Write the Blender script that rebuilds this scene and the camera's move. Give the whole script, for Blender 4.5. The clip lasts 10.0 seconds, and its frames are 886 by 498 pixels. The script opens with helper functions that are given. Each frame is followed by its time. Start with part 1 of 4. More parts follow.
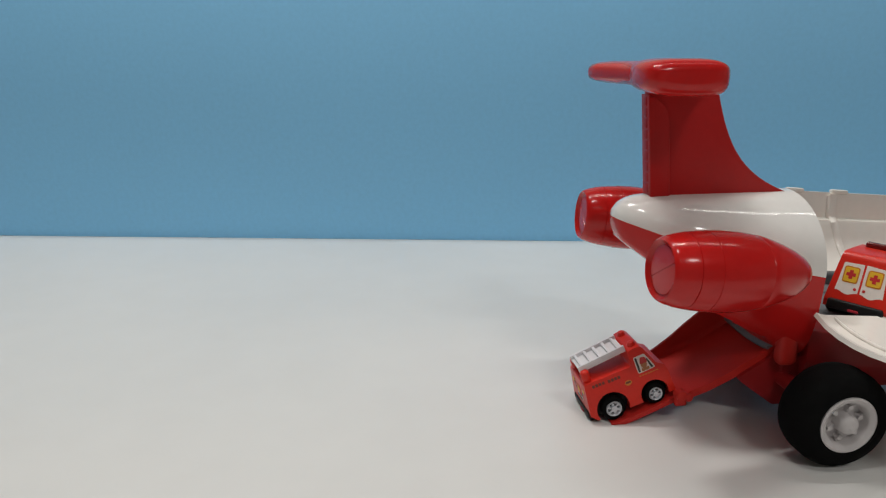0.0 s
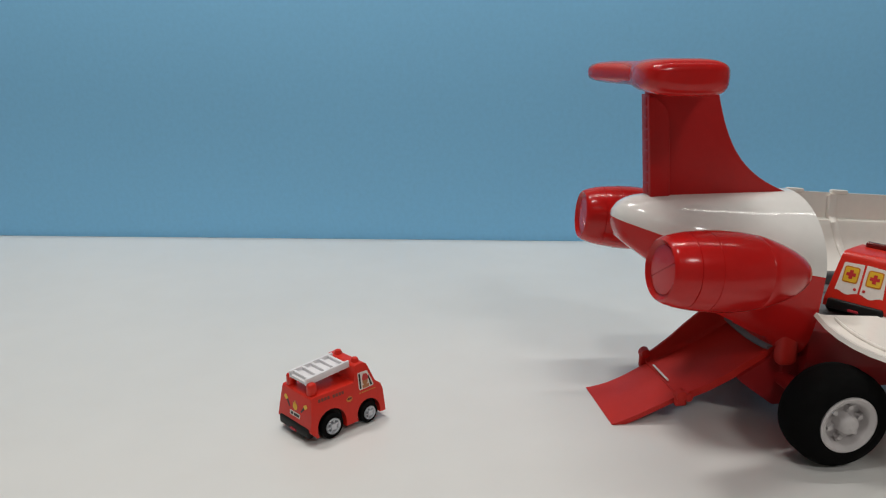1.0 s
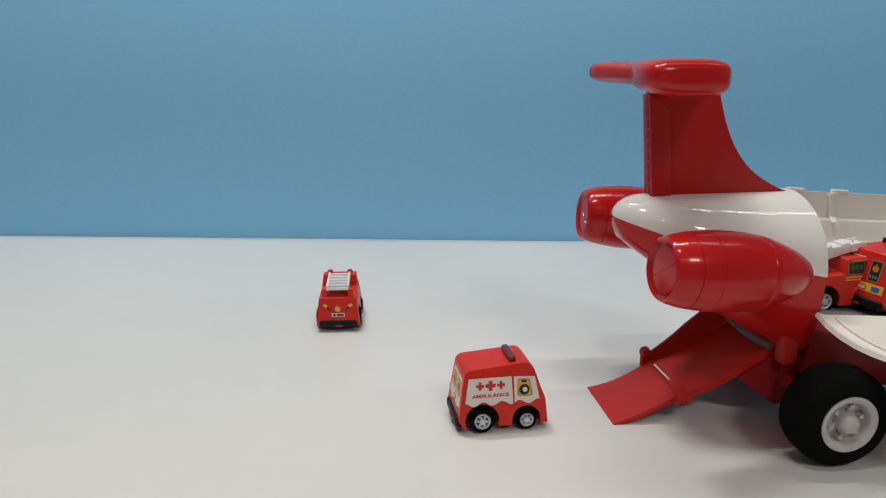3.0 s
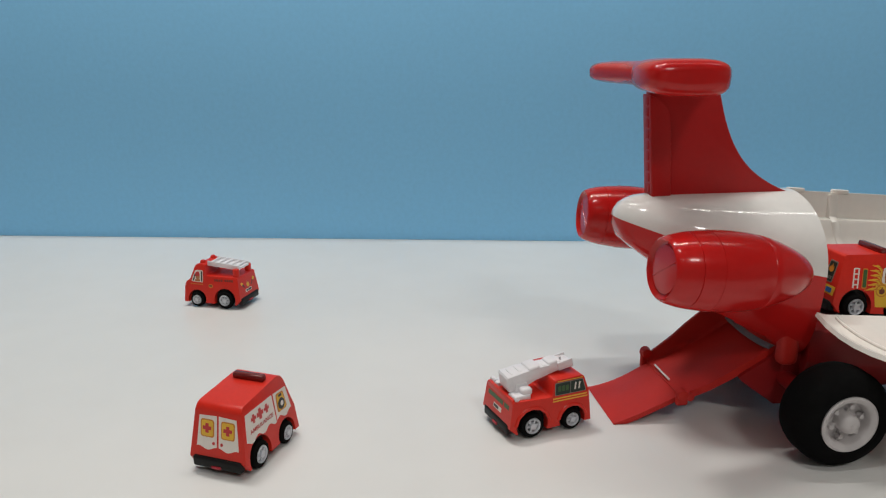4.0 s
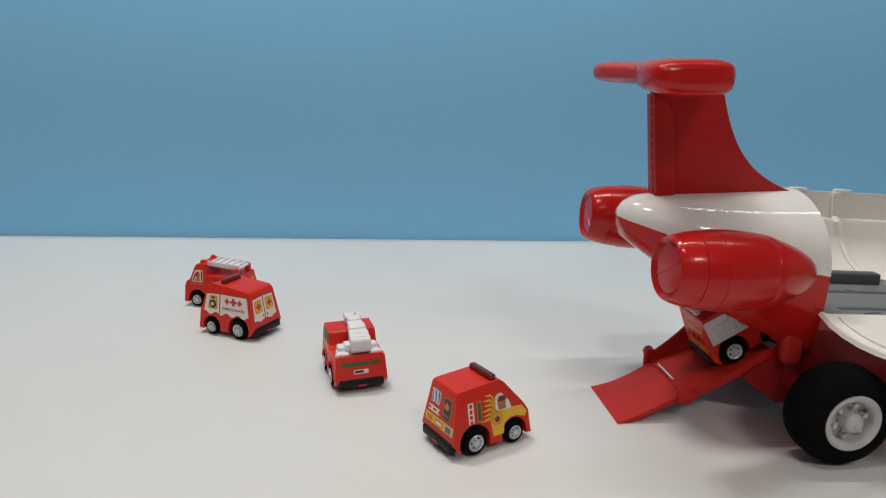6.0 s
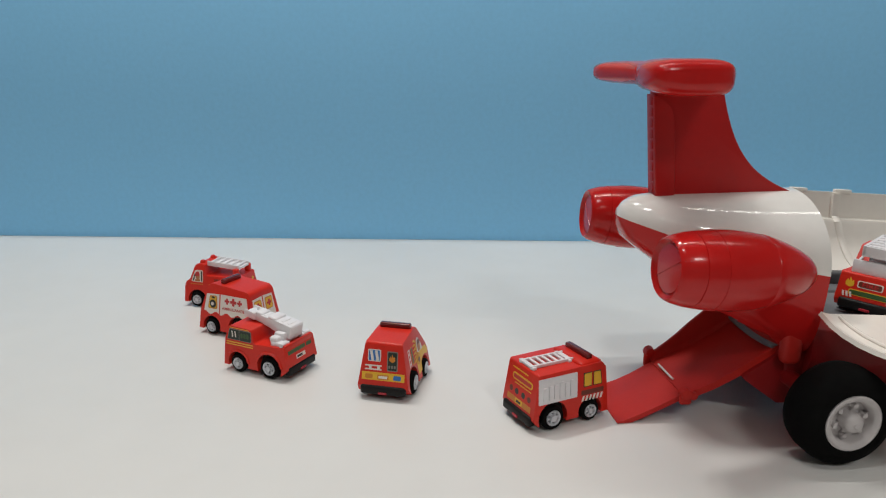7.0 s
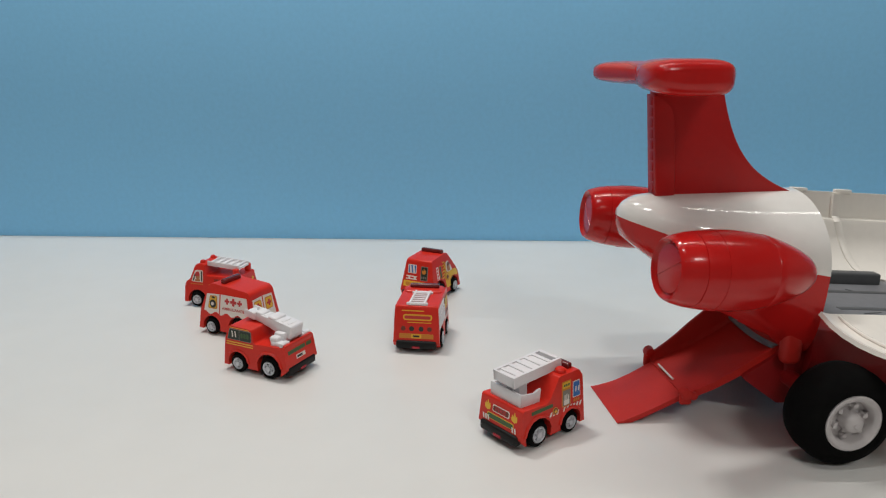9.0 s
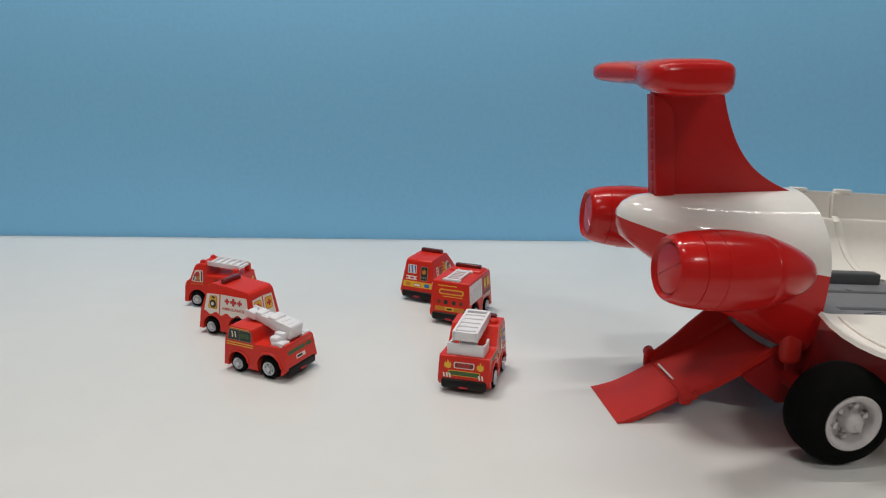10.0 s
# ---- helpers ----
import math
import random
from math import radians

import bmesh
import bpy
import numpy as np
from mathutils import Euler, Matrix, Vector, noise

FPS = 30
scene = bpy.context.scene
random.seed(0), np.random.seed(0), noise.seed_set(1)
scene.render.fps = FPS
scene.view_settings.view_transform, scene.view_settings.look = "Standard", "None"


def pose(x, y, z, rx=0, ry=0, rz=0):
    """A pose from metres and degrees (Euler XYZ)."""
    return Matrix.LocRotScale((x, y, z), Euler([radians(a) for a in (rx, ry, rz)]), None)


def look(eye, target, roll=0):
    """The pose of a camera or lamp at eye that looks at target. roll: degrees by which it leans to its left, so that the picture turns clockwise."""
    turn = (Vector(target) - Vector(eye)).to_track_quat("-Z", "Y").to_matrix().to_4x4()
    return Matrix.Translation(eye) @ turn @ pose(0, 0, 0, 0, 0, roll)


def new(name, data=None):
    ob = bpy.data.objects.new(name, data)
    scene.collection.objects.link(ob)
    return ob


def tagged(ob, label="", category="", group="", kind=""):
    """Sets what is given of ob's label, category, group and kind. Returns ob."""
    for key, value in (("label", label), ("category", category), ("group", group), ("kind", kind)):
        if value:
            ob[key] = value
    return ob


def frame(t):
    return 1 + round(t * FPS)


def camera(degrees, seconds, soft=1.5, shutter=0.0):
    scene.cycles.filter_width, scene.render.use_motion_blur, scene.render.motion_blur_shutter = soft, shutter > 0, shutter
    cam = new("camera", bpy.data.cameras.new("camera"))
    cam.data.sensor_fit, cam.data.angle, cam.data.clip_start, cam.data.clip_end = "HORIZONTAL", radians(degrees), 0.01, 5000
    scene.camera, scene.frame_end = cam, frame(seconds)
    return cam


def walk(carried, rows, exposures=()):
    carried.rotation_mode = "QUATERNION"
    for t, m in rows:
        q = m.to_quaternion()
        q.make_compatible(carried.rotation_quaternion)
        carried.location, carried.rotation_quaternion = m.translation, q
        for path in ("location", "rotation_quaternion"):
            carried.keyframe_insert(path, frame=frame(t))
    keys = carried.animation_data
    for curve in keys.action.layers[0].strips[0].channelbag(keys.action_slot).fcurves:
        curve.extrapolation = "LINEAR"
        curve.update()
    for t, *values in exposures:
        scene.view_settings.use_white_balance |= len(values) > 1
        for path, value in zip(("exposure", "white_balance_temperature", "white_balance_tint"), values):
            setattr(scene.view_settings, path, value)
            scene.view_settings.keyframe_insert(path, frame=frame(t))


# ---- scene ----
# The camera stands still on a small stand at the table's edge.
cam = camera(62.5, 10.0, soft=1.2)
EYE = pose(0, 0, 0.1943, 74.9, 0, 0)
walk(cam, [(0, EYE), (10, EYE)], exposures=[(0, 0.25), (1.3, 0.24), (1.9, 0.31), (10, 0.33)])

# ---- light: two rows of ceiling tubes, and an added dim fill outside the closed room ----
world = bpy.data.worlds.new("room_air")
scene.world = world
world.use_nodes = True
world.node_tree.nodes["Background"].inputs[0].default_value = (0.80, 0.90, 1.0, 1)
world.node_tree.nodes["Background"].inputs[1].default_value = 0.25


def area(name, x, y, z, sx, sy, power, colour, target):
    data = bpy.data.lights.new(name, "AREA")
    data.shape, data.size, data.size_y = "RECTANGLE", sx, sy
    data.energy, data.color = power, colour
    ob = new(name, data)
    ob.matrix_world = look((x, y, z), target)
    return ob


CEIL = 1.75
# rows of thin tubes (x, y, length, width, power) and one compact lamp above the table's edge
TUBES = [(-0.30, -1.2, 0.55, 0.05, 1.2), (0.70, -1.2, 0.55, 0.05, 9.8), (-0.95, 0.60, 0.55, 0.05, 0.6), (-0.42, 0.80, 0.35, 0.08, 8.6), (0.15, 0.66, 0.55, 0.05, 4.4), (0.95, 0.66, 0.9, 0.05, 1.2), (-0.34, -0.02, 0.26, 0.10, 3.5)]
for tx, ty, tl, tw, power in TUBES:
    area("tube_light", tx, ty, CEIL - 0.075, tl, tw, power, (1.0, 0.97, 0.93), (tx, ty + 0.0001, 0))


# ---- materials ----
def mat(name, colour, rough=0.4, metal=0.0, vary=0.06, grain=60.0, bump=0.0, bump_scale=400.0, coat=0.0, blotch=8.0, spec=0.5):
    m = bpy.data.materials.new(name)
    m.use_nodes = True
    nt = m.node_tree
    b = nt.nodes["Principled BSDF"]
    b.inputs["Roughness"].default_value = rough
    b.inputs["Metallic"].default_value = metal
    b.inputs["Coat Weight"].default_value = coat
    b.inputs["Coat Roughness"].default_value = 0.08
    b.inputs["Specular IOR Level"].default_value = spec
    tex = nt.nodes.new("ShaderNodeTexCoord")
    fine, wide = nt.nodes.new("ShaderNodeTexNoise"), nt.nodes.new("ShaderNodeTexNoise")
    fine.inputs["Scale"].default_value, wide.inputs["Scale"].default_value = grain, blotch
    fine.inputs["Detail"].default_value, wide.inputs["Detail"].default_value = 5, 3
    nt.links.new(tex.outputs["Object"], fine.inputs["Vector"])
    nt.links.new(tex.outputs["Object"], wide.inputs["Vector"])
    mix = nt.nodes.new("ShaderNodeMath")
    mix.operation = "ADD"
    nt.links.new(fine.outputs["Fac"], mix.inputs[0])
    nt.links.new(wide.outputs["Fac"], mix.inputs[1])
    ramp = nt.nodes.new("ShaderNodeMapRange")
    ramp.inputs["From Min"].default_value, ramp.inputs["From Max"].default_value = 0.6, 1.4
    ramp.inputs["To Min"].default_value, ramp.inputs["To Max"].default_value = 1 - vary, 1 + vary
    nt.links.new(mix.outputs[0], ramp.inputs["Value"])
    hsv = nt.nodes.new("ShaderNodeHueSaturation")
    hsv.inputs["Color"].default_value = (*colour, 1)
    nt.links.new(ramp.outputs["Result"], hsv.inputs["Value"])
    nt.links.new(hsv.outputs["Color"], b.inputs["Base Color"])
    rr = nt.nodes.new("ShaderNodeMapRange")
    rr.inputs["From Min"].default_value, rr.inputs["From Max"].default_value = 0.3, 0.7
    rr.inputs["To Min"].default_value, rr.inputs["To Max"].default_value = rough * 0.85, min(1, rough * 1.2)
    nt.links.new(wide.outputs["Fac"], rr.inputs["Value"])
    nt.links.new(rr.outputs["Result"], b.inputs["Roughness"])
    if bump:
        n = nt.nodes.new("ShaderNodeTexNoise")
        n.inputs["Scale"].default_value = bump_scale
        nt.links.new(tex.outputs["Object"], n.inputs["Vector"])
        bp = nt.nodes.new("ShaderNodeBump")
        bp.inputs["Strength"].default_value, bp.inputs["Distance"].default_value = bump, 0.001
        nt.links.new(n.outputs["Fac"], bp.inputs["Height"])
        nt.links.new(bp.outputs["Normal"], b.inputs["Normal"])
    return m


M_TABLE = mat("white_laminate", (0.715, 0.715, 0.695), 0.38, vary=0.025, grain=30, bump=0.03, bump_scale=900, blotch=4)
M_BLUE = mat("blue_board", (0.255, 0.605, 0.92), 0.75, vary=0.05, grain=220, bump=0.10, bump_scale=1200, blotch=2.5)
M_PAINT = mat("wall_paint", (0.58, 0.575, 0.56), 0.8, vary=0.03, grain=30, bump=0.05, bump_scale=200, blotch=1)
M_FLOOR = mat("grey_floor", (0.25, 0.24, 0.23), 0.5, vary=0.1, grain=40, blotch=2)
M_STEEL = mat("steel_leg", (0.55, 0.56, 0.57), 0.35, metal=1.0)
M_RED = mat("glossy_red_plastic", (0.52, 0.013, 0.012), 0.15, vary=0.05, grain=300, bump=0.02, bump_scale=700, coat=0.05, blotch=30, spec=0.34)
M_SATIN = mat("satin_fin_plastic", (0.47, 0.014, 0.014), 0.34, vary=0.06, grain=300, bump=0.03, bump_scale=900, blotch=30, spec=0.3)
# same red plastic, darkened: the shade under the flap is in this colour
M_RED_SHADE = mat("shaded_satin_red", (0.30, 0.008, 0.010), 0.5, vary=0.06, grain=300, bump=0.04, bump_scale=900, blotch=30)
M_WHITE = mat("glossy_white_plastic", (0.80, 0.79, 0.76), 0.09, vary=0.03, grain=200, bump=0.02, bump_scale=600, coat=0.3, blotch=25)
M_CREAM = mat("cream_white_plastic", (0.85, 0.82, 0.76), 0.14, vary=0.03, grain=200, bump=0.03, bump_scale=600, blotch=25)
M_DECK = mat("grey_deck_plastic", (0.17, 0.175, 0.19), 0.5, vary=0.10, grain=250, bump=0.05, bump_scale=900, blotch=40)
M_DARKGREY = mat("dark_grey_plastic", (0.075, 0.08, 0.085), 0.45, vary=0.1, grain=250, blotch=40)
M_TYRE = mat("black_tyre_plastic", (0.005, 0.005, 0.005), 0.75, vary=0.2, grain=200, bump=0.1, bump_scale=900, blotch=40, spec=0.05)
M_RAMP = mat("satin_ramp_plastic", (0.50, 0.020, 0.014), 0.5, vary=0.06, grain=300, bump=0.05, bump_scale=900, blotch=30, spec=0.3)
M_RIM = mat("white_rim_plastic", (0.55, 0.52, 0.52), 0.35, vary=0.05, grain=200, blotch=40)
M_CAR = mat("car_red_plastic", (0.65, 0.026, 0.014), 0.33, vary=0.07, grain=500, bump=0.04, bump_scale=1500, coat=0.06, blotch=90, spec=0.3)
M_BLACK = mat("car_black_plastic", (0.008, 0.008, 0.008), 0.5, vary=0.2, grain=500, blotch=90, spec=0.22)
M_SILVER = mat("silver_rim", (0.58, 0.60, 0.64), 0.30, metal=0.25, vary=0.1, grain=600, blotch=90)
M_LADDER = mat("white_ladder_plastic", (0.78, 0.77, 0.79), 0.38, vary=0.04, grain=500, bump=0.02, bump_scale=1500, blotch=90)
M_LIGHTBAR = mat("dark_red_lightbar", (0.13, 0.010, 0.010), 0.22, vary=0.1, grain=500, blotch=90, coat=0.3)
M_PINK = mat("pink_tow_hook", (0.42, 0.02, 0.035), 0.4, vary=0.05, grain=500, blotch=90)
INK = {
    "white": mat("print_white", (0.80, 0.74, 0.68), 0.4, vary=0.04, grain=600, blotch=90),
    "yellow": mat("print_yellow", (0.80, 0.47, 0.03), 0.4, vary=0.05, grain=600, blotch=90),
    "amber": mat("print_amber", (0.62, 0.22, 0.02), 0.4, vary=0.05, grain=600, blotch=90),
    "red": mat("print_red", (0.55, 0.03, 0.03), 0.4, vary=0.05, grain=600, blotch=90),
    "black": mat("print_black", (0.02, 0.018, 0.016), 0.4, vary=0.1, grain=600, blotch=90),
    "green": mat("print_green", (0.045, 0.11, 0.03), 0.4, vary=0.15, grain=600, blotch=90),
    "teal": mat("print_dark_green", (0.012, 0.024, 0.016), 0.35, vary=0.1, grain=600, blotch=90),
    "blue": mat("print_blue", (0.03, 0.16, 0.48), 0.4, vary=0.05, grain=600, blotch=90),
    "grey": mat("print_grey", (0.22, 0.20, 0.17), 0.4, vary=0.1, grain=600, blotch=90),
    "skin": mat("print_tan", (0.45, 0.17, 0.06), 0.4, vary=0.05, grain=600, blotch=90),
    "brown": mat("print_brown", (0.16, 0.03, 0.015), 0.4, vary=0.1, grain=600, blotch=90),
}


# ---- mesh helpers ----
def finish(bm, name, material, smooth=35.0):
    bmesh.ops.recalc_face_normals(bm, faces=bm.faces[:])
    me = bpy.data.meshes.new(name)
    bm.to_mesh(me)
    bm.free()
    me.materials.append(material)
    if smooth:
        me.polygons.foreach_set("use_smooth", [True] * len(me.polygons))
        me.set_sharp_from_angle(angle=radians(smooth))
    return me


def part(name, bm, material, parent, label="", smooth=35.0):
    ob = new(name, finish(bm, name, material, smooth))
    ob.parent = parent
    if label:
        tagged(ob, label)
    return ob


def thing(name, label, category, group="", kind=""):
    return tagged(new(name), label, category, group, kind)


def box(bm, x0, x1, y0, y1, z0, z1, bevel=0.0, seg=2):
    vs = [bm.verts.new((x, y, z)) for x in (x0, x1) for y in (y0, y1) for z in (z0, z1)]
    fs = [bm.faces.new([vs[i] for i in q]) for q in ((0, 1, 3, 2), (4, 6, 7, 5), (0, 4, 5, 1), (2, 3, 7, 6), (0, 2, 6, 4), (1, 5, 7, 3))]
    if bevel:
        es = list({e for f in fs for e in f.edges})
        bmesh.ops.bevel(bm, geom=es, offset=bevel, segments=seg, profile=0.5, affect="EDGES")
    return vs


def boxed(*a, **k):
    bm = bmesh.new()
    box(bm, *a, **k)
    return bm


def lathe(bm, prof, axis="y", n=32, centre=(0, 0, 0), turn=0.0, caps=True):
    """Turns a profile of (along, radius) about an axis."""
    rings = []
    for a, r in prof:
        ring = []
        for i in range(n):
            t = 2 * math.pi * i / n + turn
            u, w = r * math.cos(t), r * math.sin(t)
            p = {"x": (a, u, w), "y": (u, a, w), "z": (u, w, a)}[axis]
            ring.append(bm.verts.new([p[k] + centre[k] for k in range(3)]))
        rings.append(ring)
    for r0, r1 in zip(rings, rings[1:]):
        for i in range(n):
            bm.faces.new((r0[i], r0[(i + 1) % n], r1[(i + 1) % n], r1[i]))
    for ring in (rings[0], rings[-1]) if caps else ():
        bm.faces.new(ring)
    return rings


def loft(bm, rings, cap=True):
    """Skins closed rings of points."""
    vr = [[bm.verts.new(p) for p in r] for r in rings]
    n = len(vr[0])
    for a, b in zip(vr, vr[1:]):
        for i in range(n):
            bm.faces.new((a[i], a[(i + 1) % n], b[(i + 1) % n], b[i]))
    if cap:
        bm.faces.new(vr[0])
        bm.faces.new(vr[-1])
    return vr


def fillet(pts, radii, n=4):
    """Rounds the corners of a closed outline."""
    out = []
    for i, p in enumerate(pts):
        r = radii[i] if isinstance(radii, (list, tuple)) else radii
        p = Vector(p)
        a, b = Vector(pts[i - 1]) - p, Vector(pts[(i + 1) % len(pts)]) - p
        if r <= 0:
            out.append(tuple(p))
            continue
        ang = a.angle(b)
        d = min(r / math.tan(ang / 2), a.length * 0.45, b.length * 0.45)
        p0, p1 = p + a.normalized() * d, p + b.normalized() * d
        for k in range(n + 1):
            t = k / n
            out.append(tuple(p0 * (1 - t) ** 2 + p * 2 * t * (1 - t) + p1 * t * t))
    return out


def smoothstep(pairs, x):
    """A soft curve through (x, value) pairs."""
    if x <= pairs[0][0]:
        return pairs[0][1]
    for (x0, v0), (x1, v1) in zip(pairs, pairs[1:]):
        if x <= x1:
            return v0 + (v1 - v0) * (x - x0) / (x1 - x0)
    return pairs[-1][1]


# ---- room ----
def room():
    m = bmesh.new()
    box(m, -2.6, 2.6, -2.8, 1.6, -0.80, -0.75)
    tagged(part("floor", m, M_FLOOR, None, smooth=0), "plain grey floor of the room", "floor", kind="structure")
    # unseen walls, added to close the room and bounce fill light
    for name, a in (("wall_south", (-2.6, 2.6, -2.9, -2.8, -0.75, CEIL)), ("wall_east", (2.6, 2.7, -2.8, 1.6, -0.75, CEIL)),
                    ("wall_west", (-2.7, -2.6, -2.8, 1.6, -0.75, CEIL)), ("wall_far", (-2.6, 2.6, 1.6, 1.7, -0.75, CEIL))):
        tagged(part(name, boxed(*a), M_PAINT, None, smooth=0), "unseen pale wall added to close the room", "wall", kind="structure")
    tagged(part("ceiling", boxed(-2.6, 2.6, -2.8, 1.6, CEIL, CEIL + 0.05), M_PAINT, None, smooth=0), "plain pale ceiling", "ceiling", kind="structure")
    for tx, ty, tl, tw, power in TUBES:
        f = thing("ceiling_light", "white tube light on the ceiling", "lamp", "ceiling lights")
        f.matrix_basis = pose(tx, ty, CEIL)
        part("housing", boxed(-tl / 2 - 0.03, tl / 2 + 0.03, -tw / 2 - 0.03, tw / 2 + 0.03, -0.06, 0.0, bevel=0.006), M_WHITE, f)


def table():
    t = thing("table", "white laminate table top with a plain matt surface", "table")
    part("tabletop", boxed(-1.25, 1.25, -0.12, 0.86, -0.03, 0.0, bevel=0.003), M_TABLE, t, smooth=30)
    for x in (-1.15, 1.15):
        for y in (-0.05, 0.70):
            part("leg", boxed(x - 0.02, x + 0.02, y - 0.02, y + 0.02, -0.75, -0.03, bevel=0.003), M_STEEL, t)


def board():
    # a blue board stands on the table, its foot a little nearer on one side
    bm = boxed(-1.1, 1.1, 0.0, 0.012, 0.0, 0.27, bevel=0.0003)
    ob = part("backdrop", bm, M_BLUE, None, smooth=30)
    ob.matrix_basis = pose(0, 0.7578, 0, 0, 0, -2.24)
    tagged(ob, "plain sky-blue board standing upright on the white table", "backdrop", kind="structure")


room()
table()
board()

# ---- toy aeroplane: s runs forward from the ramp's foot, lateral y to its port side ----
PX, PY, PYAW = 0.0925, 0.3795, 7.0
PROFILE = [(-1, 0.0), (0.0, 0.0014), (0.012, 0.0056), (0.024, 0.0106), (0.034, 0.0150), (0.038, 0.0170), (0.050, 0.0212), (0.062, 0.0270), (0.074, 0.0337), (0.086, 0.0405), (0.120, 0.0580), (0.460, 0.0342), (2, 0.0342)]
SLOPE = 0.07


def ring_tail(s, scale=1.0):
    top = smoothstep([(0.0, 0.1112), (0.001, 0.1148), (0.004, 0.1180), (0.0075, 0.1199), (0.012, 0.1212), (0.018, 0.1218), (0.03, 0.1222), (0.1, 0.1228), (0.108, 0.1228)], s)
    bot = smoothstep([(0.0, 0.1098), (0.001, 0.1050), (0.004, 0.0985), (0.012, 0.0920), (0.03, 0.0790), (0.05, 0.0600), (0.07, 0.0505), (0.08, 0.0460), (0.088, 0.0405), (0.0985, 0.0360)], s)
    half = smoothstep([(0.0, 0.0004), (0.001, 0.0055), (0.004, 0.0105), (0.012, 0.0175), (0.03, 0.0275), (0.06, 0.0370), (0.09, 0.0405), (0.108, 0.0410)], s)
    return top, bot, half


def tail_ring(s, n=40):
    top, bot, half = ring_tail(s)
    mid = smoothstep([(0.0, 0.1105), (0.012, 0.107), (0.05, 0.0950), (0.108, 0.0830)], s)
    pts = []
    for i in range(n + 1):
        a = math.pi * i / n
        pts.append((s, -half * math.cos(a), mid + (top - mid) * math.sin(a)))
    low = []
    for i in range(n + 1):
        a = math.pi * i / n
        low.append((s, half * math.copysign(abs(math.cos(a)) ** 0.38, math.cos(a)), mid - (mid - bot) * math.sin(a) ** 0.75 if math.sin(a) > 0 else mid))
    return pts, low


def strip_shell(rows, thick, keep=None):
    """A bent sheet with thickness, from rows of points; keep(i, j) tells which quads stay."""
    bm = bmesh.new()
    vs = [[bm.verts.new(p) for p in r] for r in rows]
    for i in range(len(vs) - 1):
        for j in range(len(vs[0]) - 1):
            if keep is None or keep(rows[i][j], rows[i + 1][j + 1]):
                bm.faces.new((vs[i][j], vs[i][j + 1], vs[i + 1][j + 1], vs[i + 1][j]))
    bmesh.ops.delete(bm, geom=[v for v in bm.verts if not v.link_faces], context="VERTS")
    bmesh.ops.recalc_face_normals(bm, faces=bm.faces[:])
    bmesh.ops.solidify(bm, geom=bm.faces[:], thickness=thick)
    return bm


def engine(parent, side):
    bm = bmesh.new()
    prof = [(0.0026, 0.0108), (0.0022, 0.0124), (0.0006, 0.0132), (0.0002, 0.0139), (0.0008, 0.0147), (0.0030, 0.0158), (0.0075, 0.0171), (0.0108, 0.0177), (0.0111, 0.01774), (0.0112, 0.0175), (0.0117, 0.0175), (0.0118, 0.01785), (0.0121, 0.0179),
            (0.0160, 0.0184), (0.0205, 0.0188), (0.0280, 0.01905), (0.0340, 0.0189), (0.0400, 0.0185), (0.0440, 0.0181), (0.0480, 0.0175), (0.0520, 0.0166), (0.0570, 0.0152), (0.0620, 0.0134), (0.0670, 0.0113), (0.0715, 0.0089), (0.0745, 0.0066), (0.0765, 0.0043), (0.0775, 0.0020), (0.0778, 0.0005)]
    lathe(bm, prof, "x", 48)
    ob = part("engine", bm, M_RED, parent, "glossy red moulded jet engine pod", 50)
    ob.matrix_basis = pose(0.0020, side * 0.0595, 0.0985, 0, 5.0, -side * 4.0)
    # front cowl and middle band, each a hair proud of the pod
    cw = bmesh.new()
    lathe(cw, [(0.0470, 0.0170)] + [(x, r + 0.00025) for x, r in prof if x > 0.0475] + [(0.0781, 0.0003)], "x", 48)
    part("cowl", cw, M_RED, ob, "", 50)
    bd = bmesh.new()
    lathe(bd, [(0.0215, 0.0180), (0.0215, 0.01905), (0.0280, 0.0193), (0.0340, 0.01915), (0.0400, 0.01875), (0.0440, 0.01830), (0.0440, 0.0175)], "x", 48, caps=False)
    part("band", bd, M_RED, ob, "", 50)
    nz = bmesh.new()
    lathe(nz, [(0.0026, 0.0118), (0.0018, 0.0113), (0.0014, 0.0060), (0.0014, 0.0010)], "x", 36)
    box(nz, 0.0012, 0.0018, -0.00016, 0.00016, -0.0108, 0.0108)
    bmesh.ops.rotate(nz, verts=nz.verts, cent=(0, 0, 0), matrix=Matrix.Rotation(radians(-58 * side), 3, "X"))
    part("nozzle", nz, M_RED, ob)
    # short moulded ribs round the exhaust ring
    rb = bmesh.new()
    for i in range(36):
        t = 2 * math.pi * i / 36
        vs = box(rb, 0.0040, 0.0090, -0.0006, 0.0006, 0.0155, 0.0169)
        for v in vs:
            if v.co.x < 0.005:
                v.co.z -= 0.0008
            y, z = v.co.y, v.co.z
            v.co.y, v.co.z = y * math.cos(t) - z * math.sin(t), y * math.sin(t) + z * math.cos(t)
    tagged(part("ribbing", rb, M_RED, ob), kind="stuff")
    py = bmesh.new()
    box(py, 0.030, 0.072, min(side * 0.028, side * 0.052), max(side * 0.028, side * 0.052), 0.086, 0.098, bevel=0.004, seg=3)
    part("pylon", py, M_RED, parent)


